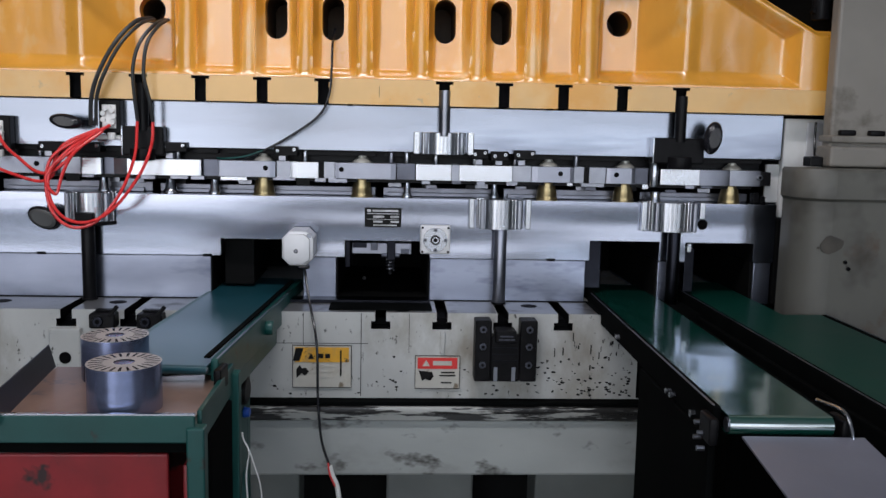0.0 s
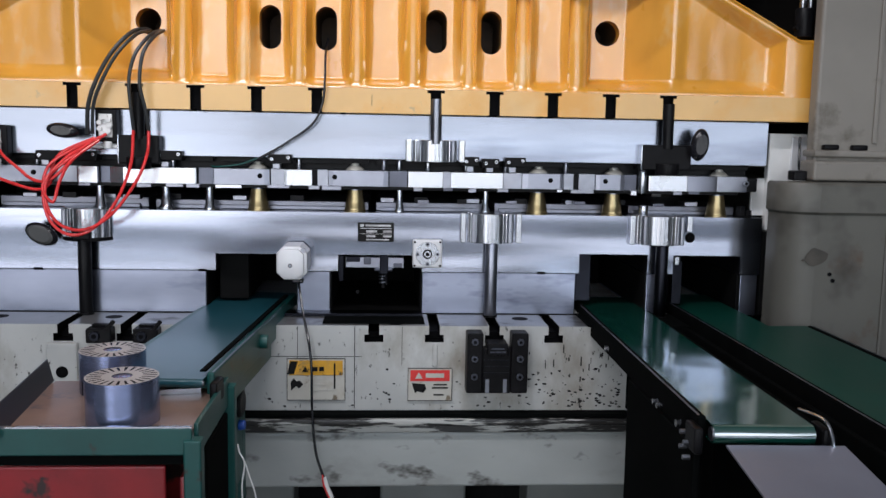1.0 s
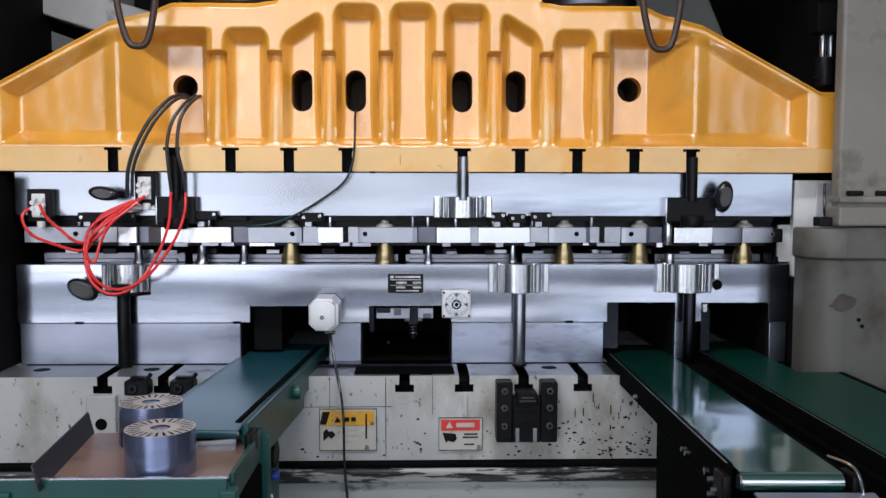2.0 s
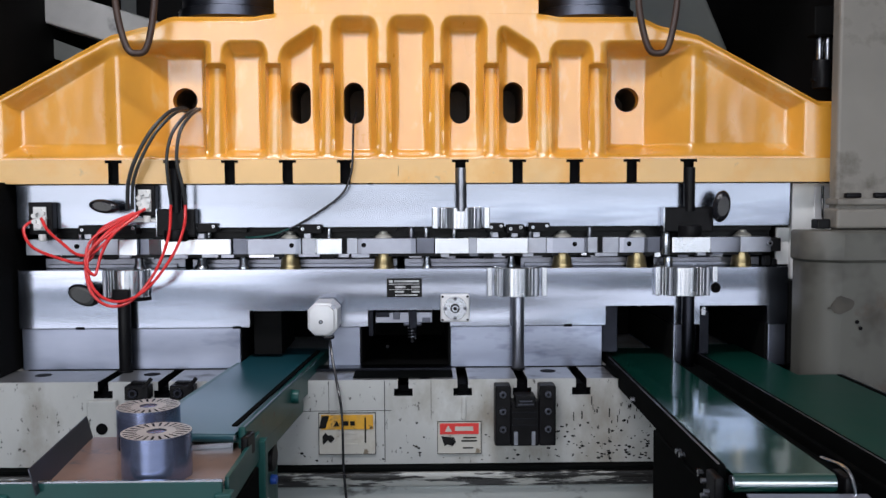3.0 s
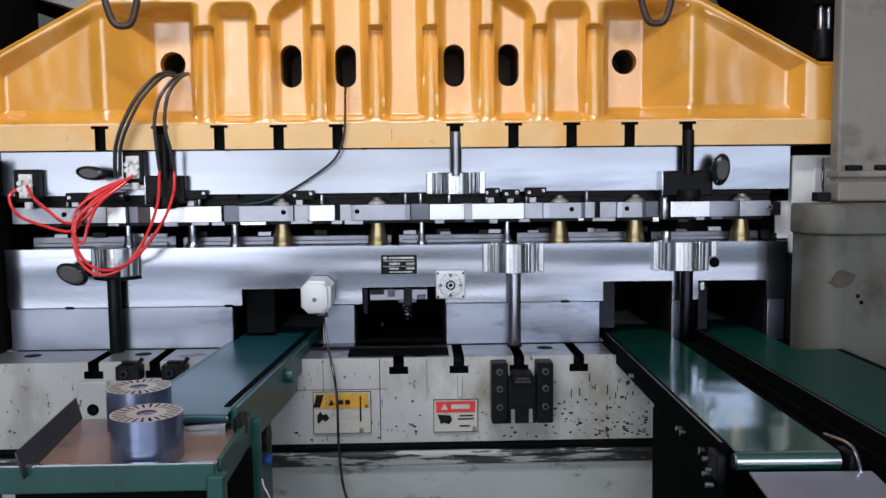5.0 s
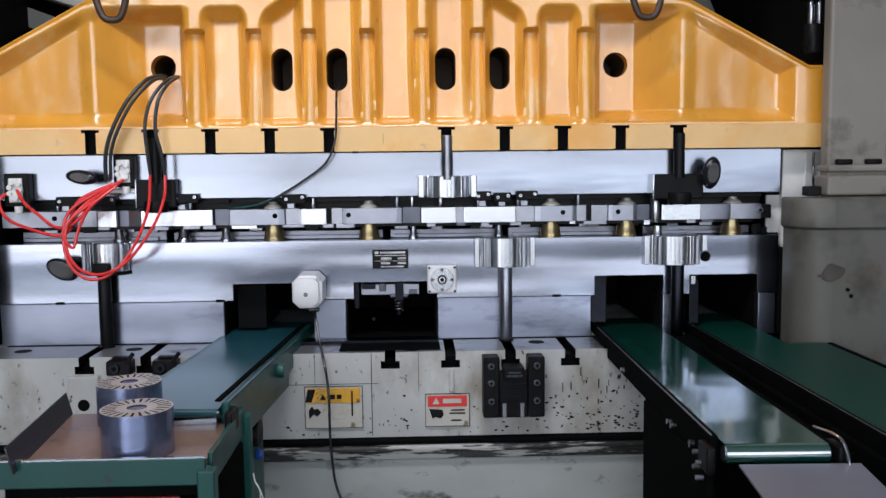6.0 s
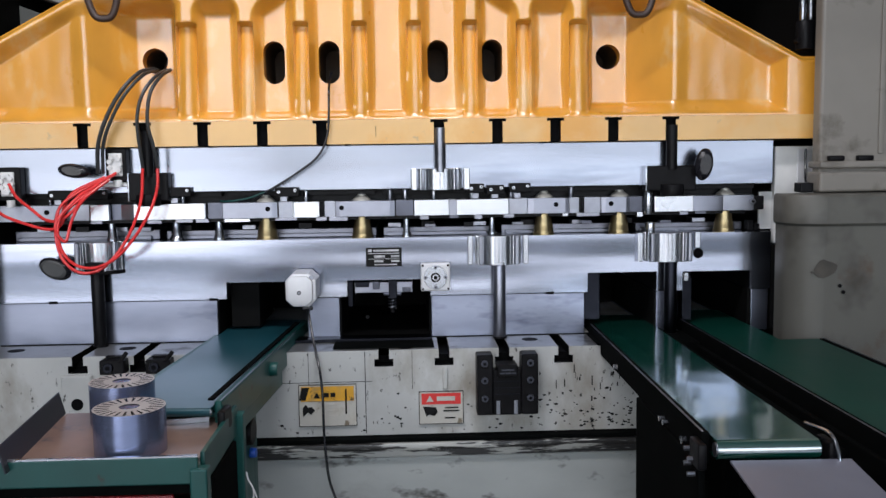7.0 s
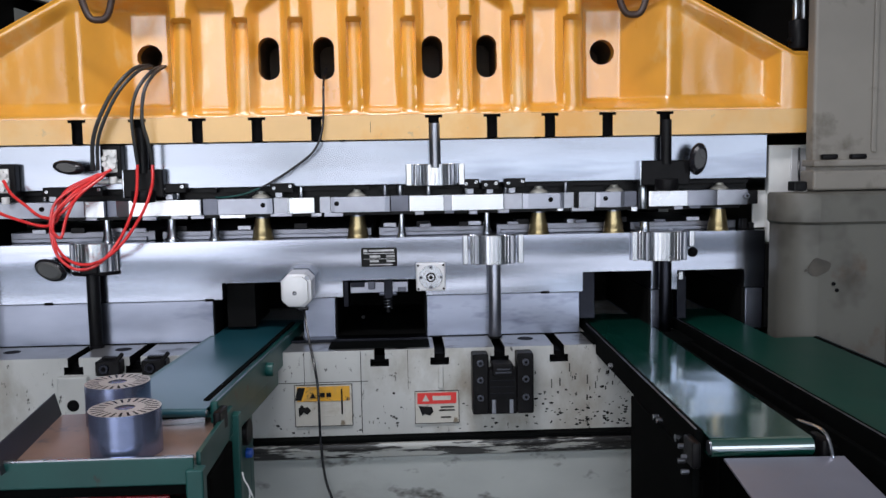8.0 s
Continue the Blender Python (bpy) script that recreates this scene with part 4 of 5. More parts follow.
def facet_block(x0, x1, y0, y1, z0, z1, left, right):
    """A block whose front ends fall back in shallow facets of the given widths."""
    own = bmesh.new()
    plan = [(x0, y1), (x0, y0 + left * 0.24), (x0 + max(left, 0.0008), y0), (x1 - max(right, 0.0008), y0), (x1, y0 + right * 0.24), (x1, y1)]
    lo, hi = [own.verts.new((x, y, z0)) for x, y in plan], [own.verts.new((x, y, z1)) for x, y in plan]
    own.faces.new(lo[::-1])
    own.faces.new(hi)
    for k in range(6):
        own.faces.new((lo[k], lo[(k + 1) % 6], hi[(k + 1) % 6], hi[k]))
    bmesh.ops.bevel(own, geom=[e for e in own.edges if e.verts[0].co.z == e.verts[1].co.z], offset=0.0008, segments=1, affect="EDGES")
    return own


# stripper segments: from, to, front, left facet, right facet, material
# lighter and darker steels put the light on each facing into the colour
SEG = [(-1.000, -0.950, 0.010, 0, 0, STEELG), (-0.946, -0.822, -0.002, 0, 0.024, STEELM), (-0.818, -0.757, 0.012, 0.010, 0, STEELG), (-0.754, -0.704, -0.006, 0.004, 0, STEEL2), (-0.702, -0.677, 0.016, 0, 0, DIM),
       (-0.675, -0.458, -0.004, 0.035, 0.004, STEEL2), (-0.455, -0.417, 0.014, 0, 0, DIM), (-0.415, -0.273, -0.004, 0.003, 0.014, STEELM), (-0.271, -0.236, 0.012, 0, 0, STEELG), (-0.234, -0.164, -0.008, 0.006, 0.001, STEEL2),
       (-0.151, -0.124, 0.010, 0, 0, STEELG), (-0.122, 0.032, -0.004, 0.011, 0.013, STEELM), (0.035, 0.081, 0.012, 0, 0, DIM), (0.084, 0.173, -0.008, 0.003, 0.001, STEEL2), (0.174, 0.194, -0.003, 0, 0, STEELG), (0.195, 0.330, -0.009, 0.002, 0.001, STEEL2),
       (0.331, 0.381, 0.006, 0.010, 0, STEELG), (0.382, 0.491, -0.004, 0.015, 0.010, STEELM), (0.494, 0.519, 0.008, 0, 0, STEELG), (0.533, 0.576, 0.006, 0, 0, STEELG), (0.577, 0.653, -0.004, 0.011, 0.011, STEELM), (0.655, 0.689, 0.012, 0, 0, DIM),
       (0.717, 0.820, -0.009, 0.004, 0.001, STEEL2), (0.821, 0.902, -0.005, 0.001, 0.016, STEELM), (0.903, 0.985, -0.002, 0.002, 0.002, STEELG)]
for x0, x1, y0, left, right, m in SEG:
    part("stripper_segment", facet_block(x0, x1, y0, y0 + 0.1, 1.2125, 1.2535, left, right), m, ud, "stripper segment in lighter steel for its lit facing" if m is STEEL2 else "")
part("centre_post", cyl((0.703, 0.004, 1.206), "z", 0.0115, 0.0115, 0.062, 20, 0.002), STEEL2, ud, "bright steel post")
# punches and hold-downs that hang below the stripper
for x0, x1, h, m in ((-0.755, -0.726, 0.009, STEELM), (-0.610, -0.574, 0.011, STEELM), (-0.537, -0.493, 0.009, STEELG), (-0.486, -0.452, 0.010, STEELM), (-0.412, -0.345, 0.010, STEEL2), (-0.280, -0.224, 0.008, STEELM), (-0.174, -0.146, 0.010, STEELG), (-0.140, -0.091, 0.011, STEELM), (0.098, 0.121, 0.011, STEELG),
                     (0.176, 0.20, 0.009, DIM), (0.241, 0.262, 0.012, STEELM), (0.318, 0.347, 0.010, STEELG), (0.475, 0.491, 0.008, STEEL2), (0.513, 0.574, 0.010, STEELG), (0.674, 0.690, 0.013, STEEL2), (0.789, 0.812, 0.010, STEELM), (0.83, 0.86, 0.008, DIM)):
    part("punch_holder", box(x0, x1, 0.006, 0.05, 1.2125 - h, 1.2122, 0.001), m, ud)
part("stripper_core", box(-0.93, 0.99, 0.03, 0.5, 1.2135, 1.2525), DARK, ud)
part("stripper_under", box(-0.91, 0.97, 0.018, 0.5, 1.204, 1.2128), DARK, ud)
part("end_stop", box(0.985, 1.012, -0.004, 0.03, 1.214, 1.250, 0.003), DARK, ud)
part("end_screw", screw(0.980, -0.004, 1.236, 0.008, 0.006), [STEELG, SLOT], ud)
for x in (-0.862, -0.297, -0.106, 0.456, 0.602):
    part("dowel_hole", cyl((x, -0.0046, 1.236), "y", 0.0065, 0.0065, 0.006, 18), SLOT, ud)
for x in (-0.306, -0.055, 0.429, 0.632, 0.918):
    part("pin_cap", lathe([(0.0245, 0), (0.0240, 0.003), (0.0150, 0.011), (0.0118, 0.0115), (0.0110, 0.017), (0.0095, 0.018)], (x, 0.030, 1.2536), 24), CAPM, ud, "greasy domed pin cap")
for x in (-0.93, -0.86, -0.63, -0.52, -0.2, 0.02, 0.06, 0.135, 0.235, 0.25, 0.34, 0.50, 0.70, 0.79):
    part("stripper_bolt", cyl((x, 0.02, 1.254), "z", 0.0065, 0.0065, 0.03, 16, 0.001), STEEL2 if random.random() < 0.6 else STEELG, ud)
for x0, x1, dz in ((-0.85, -0.70, 0), (-0.555, -0.49, 0.004), (-0.275, -0.215, 0), (0.222, 0.266, 0.002), (0.273, 0.318, -0.002), (0.332, 0.387, 0.002)):
    sn = part("sensor", box(x0, x1, -0.02, 0.03, 1.268 + dz, 1.292 + dz, 0.002), CLAMP, ud, "small black sensor block")
    part("sensor_screw", screw(x1 - 0.008, -0.02, 1.284 + dz, 0.0045, 0.003), [STEEL2, SLOT], sn)
    part("sensor_screw", screw(x0 + 0.010, -0.02, 1.280 + dz, 0.0045, 0.003), [STEEL2, SLOT], sn)
    part("sensor_foot", box(x0 + 0.012, x0 + 0.03, -0.012, 0.02, 1.255, 1.269, 0.001), STEELG, sn)


def upper_bush(x, w, z0, z1, mat, dark):
    b = thing("upper_guide_bush", (x, -0.02, z0), ("blackened steel guide bush with a dark shaft on the upper die" if dark else "bright fluted steel guide bush with a shaft on the upper die"), "guide bush", "guide bushes of the die set")
    if dark:
        part("collar", box(x - w / 2, x + w / 2, -0.035, -0.001, z0, z1, 0.004), CLAMP, b)
        part("lip", box(x - w / 2 - 0.004, x - w / 2, -0.03, -0.001, z0, z1, 0.001), STEEL2, b)
        part("core", cyl((x, -0.035, z0 - 0.012), "z", 0.030, 0.030, 0.03, 24, 0.002), CLAMP, b)
    else:
        part("collar", fluted(w * 0.41, z0, z1, x, 0.022), mat, b)
        for s in (-1, 1):
            part("ear", box(x + s * w * 0.455 - 0.008, x + s * w * 0.455 + 0.008, -0.022, -0.001, z0, z1 + 0.001, 0.002), STEEL2, b)
            part("rib", box(x + s * w * 0.30 - 0.004, x + s * w * 0.30 + 0.004, 0.012 - w * 0.32, -0.02, z0 + 0.001, z1 - 0.001, 0.002), STEELG, b)
    part("shaft", cyl((x, -0.028, z1 - 0.01), "z", 0.0145, 0.0145, 1.449 - z1, 24), DARK if dark else STEELG, b, "round guide shaft")
    return b


MOVERS = [slide, ud, upper_bush(0.152, 0.150, 1.279, 1.335, STEEL2, False), upper_bush(0.755, 0.128, 1.268, 1.334, CLAMP, True), upper_bush(-0.592, 0.10, 1.262, 1.334, CLAMP, True)]
for row in ((0.831, 1.336, 0.024, 0.042, 8), (-0.768, 1.342, 0.040, 0.018, 8)):
    MOVERS.append(spring_handle(*row))

# valve blocks with white fittings on the upper shoe
for x, z, w, h in ((-0.943, 1.268, 0.062, 0.085), (-0.672, 1.315, 0.052, 0.082)):
    v = thing("valve_block", (x, -0.02, z), "black valve block with white air fittings on the upper die", "valve", "valve blocks")
    part("body", box(x - w / 2, x + w / 2, -0.03, -0.0005, z, z + h, 0.003), CLAMP, v)
    for k in range(9):
        a = k * 0.7
        part("fitting", cyl((x + 0.013 * math.cos(a), -0.045, z + h * 0.5 + 0.022 * math.sin(a)), "y", 0.0065, 0.005, 0.016, 12, 0.001), WHITE, v, "white push-in fitting")
    part("manifold", box(x - 0.017, x + 0.017, -0.036, -0.0305, z + 0.012, z + h - 0.012, 0.002), WHITE, v, "white plastic manifold")
    part("nipple", cyl((x + 0.004, -0.03, z - 0.016), "z", 0.010, 0.010, 0.018, 16, 0.002), WHITE, v)
    MOVERS.append(v)
tb = thing("terminal_bracket", (-0.64, -0.03, 1.30), "white bracket with dark connector beside the air tubes", "bracket")
part("arm", box(-0.735, -0.615, -0.022, -0.004, 1.300, 1.311, 0.002), WHITE, tb)
part("connector", box(-0.625, -0.597, -0.03, -0.0005, 1.285, 1.32, 0.003), STEELG, tb)
MOVERS.append(tb)

# hoses on the moving side
def hose(name, pts, r, mat, label):
    ob = solo(name, tube(pts, r), mat, label, "hose", "hoses on the upper die")
    MOVERS.append(ob)
    return ob


hose("air_tube", [(-0.955, -0.03, 1.310), (-0.978, -0.05, 1.285), (-0.950, -0.07, 1.240), (-0.88, -0.085, 1.212), (-0.82, -0.09, 1.198), (-0.79, -0.09, 1.215), (-0.785, -0.09, 1.25), (-0.76, -0.085, 1.29), (-0.69, -0.06, 1.325)], 0.0039, RED, "red air tube looping along the upper die")
hose("air_tube", [(-0.935, -0.045, 1.312), (-0.912, -0.06, 1.28), (-0.87, -0.08, 1.25), (-0.83, -0.09, 1.222), (-0.79, -0.095, 1.222), (-0.745, -0.095, 1.26), (-0.715, -0.08, 1.30), (-0.665, -0.05, 1.335)], 0.0039, RED, "red air tube looping along the upper die")
hose("air_tube", [(-0.675, -0.045, 1.33), (-0.72, -0.08, 1.305), (-0.785, -0.10, 1.26), (-0.80, -0.11, 1.20), (-0.785, -0.12, 1.13), (-0.74, -0.125, 1.093), (-0.685, -0.12, 1.105), (-0.63, -0.11, 1.17), (-0.60, -0.08, 1.26), (-0.598, -0.055, 1.345)], 0.0039, RED, "red air tube hanging in a wide loop")
hose("air_tube", [(-0.68, -0.05, 1.325), (-0.735, -0.09, 1.28), (-0.79, -0.105, 1.225), (-0.79, -0.115, 1.16), (-0.755, -0.125, 1.115), (-0.70, -0.125, 1.105), (-0.64, -0.115, 1.14), (-0.585, -0.09, 1.22), (-0.564, -0.06, 1.29), (-0.562, -0.05, 1.35)], 0.0039, RED, "red air tube hanging in a wide loop")
hose("air_tube", [(-0.69, -0.06, 1.32), (-0.75, -0.095, 1.275), (-0.80, -0.11, 1.21), (-0.775, -0.118, 1.17), (-0.76, -0.11, 1.22), (-0.735, -0.095, 1.27), (-0.68, -0.06, 1.32)], 0.0039, RED, "red air tube coiled up beside the bush")
hose("air_hose", [(-0.587, 0.05, 1.603), (-0.602, -0.03, 1.586), (-0.638, -0.07, 1.536), (-0.675, -0.08, 1.468), (-0.700, -0.07, 1.405), (-0.711, -0.05, 1.335)], 0.0052, HOSE, "grey-black hose from the slide's round hole")
hose("air_hose", [(-0.579, 0.05, 1.600), (-0.592, -0.03, 1.580), (-0.627, -0.072, 1.530), (-0.663, -0.078, 1.465), (-0.689, -0.066, 1.405), (-0.700, -0.045, 1.335)], 0.0045, HOSE, "grey-black hose from the slide's round hole")
hose("air_hose", [(-0.553, 0.05, 1.600), (-0.56, -0.03, 1.578), (-0.585, -0.07, 1.53), (-0.60, -0.075, 1.47), (-0.60, -0.065, 1.40), (-0.598, -0.05, 1.34)], 0.0045, HOSE, "grey-black hose from the slide's round hole")
hose("air_hose", [(-0.545, 0.05, 1.600), (-0.55, -0.03, 1.575), (-0.567, -0.07, 1.53), (-0.575, -0.075, 1.46), (-0.566, -0.065, 1.40), (-0.562, -0.05, 1.345)], 0.0045, HOSE, "grey-black hose from the slide's round hole")
hose("sensor_cable", [(-0.128, 0.06, 1.59), (-0.128, -0.035, 1.545), (-0.129, -0.048, 1.48), (-0.135, -0.05, 1.42), (-0.16, -0.045, 1.37), (-0.22, -0.04, 1.325), (-0.285, -0.03, 1.287), (-0.34, -0.02, 1.262), (-0.37, -0.01, 1.257)], 0.003, RUBBER, "thin black sensor cable from the slide to the die")
hose("ground_wire", [(-0.30, -0.03, 1.281), (-0.345, -0.026, 1.265), (-0.40, -0.015, 1.258), (-0.42, 0.01, 1.258)], 0.0022, GREEN, "thin green wire on the stripper")

# fixed hose loops hanging from the crown
for x in (-0.661, 0.648):
    solo("hose_loop", tube([(x - 0.052, -0.10, 2.2), (x - 0.051, -0.10, 1.90), (x - 0.046, -0.10, 1.815), (x - 0.025, -0.10, 1.735), (x, -0.10, 1.720), (x + 0.025, -0.10, 1.735), (x + 0.043, -0.10, 1.815), (x + 0.048, -0.10, 1.90), (x + 0.05, -0.10, 2.2)], 0.0085, 12), LOOP, "brown-black rubber hose hanging in a loop", "hose", "hose loops at the crown")
part("hose_bridge", box(-0.8, 0.8, -0.16, 0.3, 2.2, 2.26, 0.004), INNER, frame_ob, "dark bridge carrying the hoses")

# machinery behind the slide
bm = shifted(box(-0.34, 0.34, -0.06, 0.06, -0.055, 0.055, 0.006), Matrix.Translation((-1.12, 0.62, 1.965)) @ Matrix.Rotation(radians(17), 4, "Y"))
solo("feed_beam", bm, BEAM, "grey steel beam behind the slide", "beam")
bm = shifted(box(-0.16, 0.16, -0.04, 0.04, -0.03, 0.03, 0.004), Matrix.Translation((-1.13, 0.66, 1.835)) @ Matrix.Rotation(radians(20), 4, "Y"))
solo("feed_bracket", bm, LEGM, "dark grey bracket behind the slide", "bracket")
cy = thing("balance_cylinder", (1.122, 0.02, 1.645), "bright steel balance cylinder beside the column", "cylinder")
part("barrel", cyl((1.122, 0.02, 1.645), "z", 0.024, 0.024, 0.075, 24, 0.003), DARK, cy, "black cylinder barrel")
part("port", cyl((1.100, 0.005, 1.668), "y", 0.007, 0.007, 0.02, 14), CLAMP, cy)
for x in (1.114, 1.136):
    part("rod", cyl((x, 0.02, 1.7205), "z", 0.0085, 0.0085, 0.062, 18, 0.001), STEEL2, cy, "bright piston rod")
part("head", box(1.09, 1.152, 0.0, 0.05, 1.783, 1.86, 0.004), INNER, cy)
bm = box(0.62, 1.06, 0.70, 0.74, 1.75, 2.05, 0.01)
shifted(bm, Matrix.Translation((0.84, 0.72, 1.9)) @ Matrix.Rotation(radians(-24), 4, "Y") @ Matrix.Translation((-0.84, -0.72, -1.9)))
solo("rear_guard", bm, LEGM, "dim grey sheet guard behind the slide", "guard")
fp = thing("feeder_panel", (1.1, 0.1, 0.0), "cream painted feeder housing behind the dies", "machine")
part("housing", box(1.050, 1.158, 0.022, 0.047, 1.132, 1.393, 0.003), WHITE, fp)
part("wing", box(1.0145, 1.0495, 0.036, 0.047, 1.171, 1.272, 0.002), WHITE, fp, "cream panel beside the die gap")
part("window", box(1.108, 1.156, 0.016, 0.0215, 1.288, 1.384, 0.002), MOTOR, fp, "bright pale window panel")
part("stand", box(1.08, 1.15, 0.049, 0.09, 0.0, 1.38, 0.003), GREYM, fp)
part("bracket", box(1.066, 1.10, -0.10, -0.06, 1.2735, 1.298, 0.003), DARK, fp, "black bracket")
part("wire", tube([(1.128, 0.012, 1.385), (1.126, 0.008, 1.35), (1.115, -0.02, 1.30), (1.10, -0.07, 1.296)], 0.003), RUBBER, fp)
# near-black strip added where the gap beside the die lies in shade
part("post", box(1.037, 1.075, 0.0, 0.02, 0.902, 1.130, 0.002), INNER, fp, "black strip for the shade in the gap beside the die")

# ---- conveyors ----


def conveyor(label, x, y, turn, rise, wide, long, belt_mat, rail_mat, side_depth, rail_h=0.010, left_rail=True, inner=None, r=0.013, right_h=None):
    """A belt that runs from (x, y) at the die into the hall; turn in degrees about the upright."""
    right_h = rail_h if right_h is None else right_h
    o = thing("belt_conveyor", (x, y, 0.84), label, "conveyor", "belt conveyors")
    m = Matrix.Translation((x, y, 0)) @ Matrix.Rotation(radians(turn), 4, "Z") @ Matrix.Translation((0, -0.35, 0.92)) @ Matrix.Rotation(radians(-rise), 4, "X") @ Matrix.Translation((0, 0.35, -0.92))
    bm = bmesh.new()
    zt = 0.92
    back = -0.25 if inner else 0.20
    prof = [(back, zt)] + [(-long - r * math.sin(a), zt - r + r * math.cos(a)) for a in (math.pi * k / 8 for k in range(9))] + [(back, zt - 2 * r)]
    for (ya, za), (yb, zb) in zip(prof, prof[1:]):
        vs = [bm.verts.new(p) for p in ((0.006, ya, za), (wide - 0.006, ya, za), (wide - 0.006, yb, zb), (0.006, yb, zb))]
        bm.faces.new(vs)
    bmesh.ops.remove_doubles(bm, verts=bm.verts, dist=1e-5)
    bmesh.ops.solidify(bm, geom=bm.faces[:], thickness=0.002)
    part("belt", shifted(bm, m), belt_mat, o)
    if inner:
        part("inner_belt", shifted(box(0.006, inner, back + 0.002, 0.20, zt - 0.004, zt, 0.001), m), belt_mat, o)
    for s, xx in ((0, -0.012), (1, wide - 0.004)):
        part("side_rail", shifted(box(xx, xx + 0.014, -long + 0.015, 0.15 if s == 0 or not inner else back, 0.92 - side_depth, 0.92 + (right_h if s else rail_h if left_rail else -0.002), 0.003), m), rail_mat, o)
        part("bearing", shifted(box(xx - 0.012 if s == 0 else xx + 0.012, xx + 0.002 if s == 0 else xx + 0.026, -long - 0.012, -long + 0.04, 0.876, 0.918, 0.004), m), CLAMP, o)
        if (right_h if s else left_rail and rail_h) > 0:
            # bright strip paints the rail's glint, and bare metal on the left belt
            part("rail_glint_edge", shifted(box(xx + (0.0015 if s == 0 else 0.0095), xx + (0.0045 if s == 0 else 0.0125), -long + 0.02, 0.0 if s == 0 or not inner else back, 0.92 + (right_h if s else rail_h) + 0.0002, 0.92 + (right_h if s else rail_h) + 0.0012), m), STEELM, o, "bright strip for bare metal and glint on the rail edge")
    part("roller", shifted(cyl((0.004, -long, zt - r), "x", r * 0.86, r * 0.86, wide - 0.008, 20), m), STEELG, o)
    for yy in (-long + 0.10, -long * 0.35):
        part("bolt", shifted(cyl((-0.020, yy, 0.892), "x", 0.007, 0.007, 0.009, 6), m), STEEL2, o)
    part("slider_bed", shifted(box(0.006, wide - 0.006, -long + 0.03, back - 0.08, 0.8965, 0.915), m), rail_mat, o)
    return o, m


c1, m1 = conveyor("glossy green belt conveyor running out of the die", 0.560, 0.0, -1.8, 0.8, 0.170, 1.005, BELT, FRAMEB, 0.042, right_h=-0.003)
part("side_panel", shifted(box(-0.016, -0.004, -0.99, -0.56, 0.30, 0.877, 0.003), m1), FRAMEB, c1, "black sheet side panel")
for k in range(4):
    part("bolt", shifted(cyl((-0.032, -0.985 + 0.018 * (k % 2), 0.862 + 0.012 * k), "x", 0.0042, 0.0042, 0.012, 6), m1), STEELG, c1)
for yy in (-0.80, -0.775):
    part("bolt", shifted(cyl((-0.024, yy, 0.892), "x", 0.0055, 0.0055, 0.010, 6), m1), STEEL2, c1)
part("tie_bar", shifted(box(0.012, 0.16, -0.12, -0.06, 0.874, 0.894, 0.002), m1), FRAMEB, c1)
part("guard_rod", shifted(tube([(0.176, -0.93, 0.925), (0.185, -1.00, 0.928), (0.186, -1.03, 0.905), (0.184, -1.04, 0.87)], 0.003), m1), STEEL2, c1)
for yy in (-0.9, -0.62):
    for xx in (0.0, 0.15):
        part("leg", shifted(box(xx, xx + 0.03, yy, yy + 0.03, 0.0, 0.82, 0.003), m1), FRAMEB, c1)
c2, m2 = conveyor("dark green belt conveyor beside the press column", 0.806, 0.02, 0.1, 0.0, 0.26, 1.35, BELTD, FRAMEB, 0.14, 0.012, inner=0.165, right_h=0.003)
part("side_panel", shifted(box(-0.024, -0.013, -1.33, -0.17, 0.30, 0.90, 0.003), m2), FRAMEB, c2, "black sheet side panel")
part("motor_box", shifted(box(-0.060, -0.025, -0.95, -0.30, 0.80, 0.885, 0.008), m2), FRAMEB, c2)
part("label_plate", shifted(box(-0.063, -0.0605, -0.62, -0.50, 0.83, 0.87, 0.001), m2), TRAY, c2)
for yy in (-1.2, -0.3):
    for xx in (0.0, 0.18):
        part("leg", shifted(box(xx, xx + 0.03, yy, yy + 0.03, 0.0, 0.78, 0.003), m2), FRAMEB, c2)
ch = shifted(box(0.0, 0.185, -0.62, 0.0, -0.004, 0.0, 0.001), Matrix.Translation((0.548, -1.030, 0.907)) @ Matrix.Rotation(radians(-1.8), 4, "Z") @ Matrix.Rotation(radians(7), 4, "X"))
cht = thing("chute", (0.64, -1.3, 0.0), "blue-grey sheet steel chute below the belt end", "chute")
part("sheet", ch, CHUTE, cht)
for xx in (0.60, 0.70):
    for yy in (-1.55, -1.12):
        part("leg", box(xx - 0.012, xx + 0.012, yy - 0.012, yy + 0.012, 0, 0.815 if yy < -1.3 else 0.885, 0.002), FRAMEB, cht)

c3, m3 = conveyor("blue-green belt conveyor carrying stamped cores to the table", -0.438, 0.0, -4.6, 0.0, 0.200, 0.705, BELTL, GREEN, 0.055, left_rail=False, r=0.006)
part("edge_strip", shifted(box(0.184, 0.196, -0.69, 0.10, 0.9315, 0.935, 0.001), m3), FRAMEB, c3, "black worn edge strip")
part("side_panel", shifted(box(0.198, 0.206, -0.62, -0.17, 0.828, 0.864, 0.003), m3), GREEN, c3)
part("knob", shifted(cyl((0.207, -0.30, 0.898), "x", 0.016, 0.016, 0.02, 18, 0.003), m3), GREEN, c3)
part("motor", shifted(cyl((0.08, -0.44, 0.796), "x", 0.030, 0.030, 0.122, 28, 0.005), m3), CLAMP, c3)
part("blue_cap", shifted(cyl((0.182, -0.40, 0.735), "x", 0.012, 0.010, 0.014, 16, 0.002), m3), BLUE, c3, "small blue plastic cap")
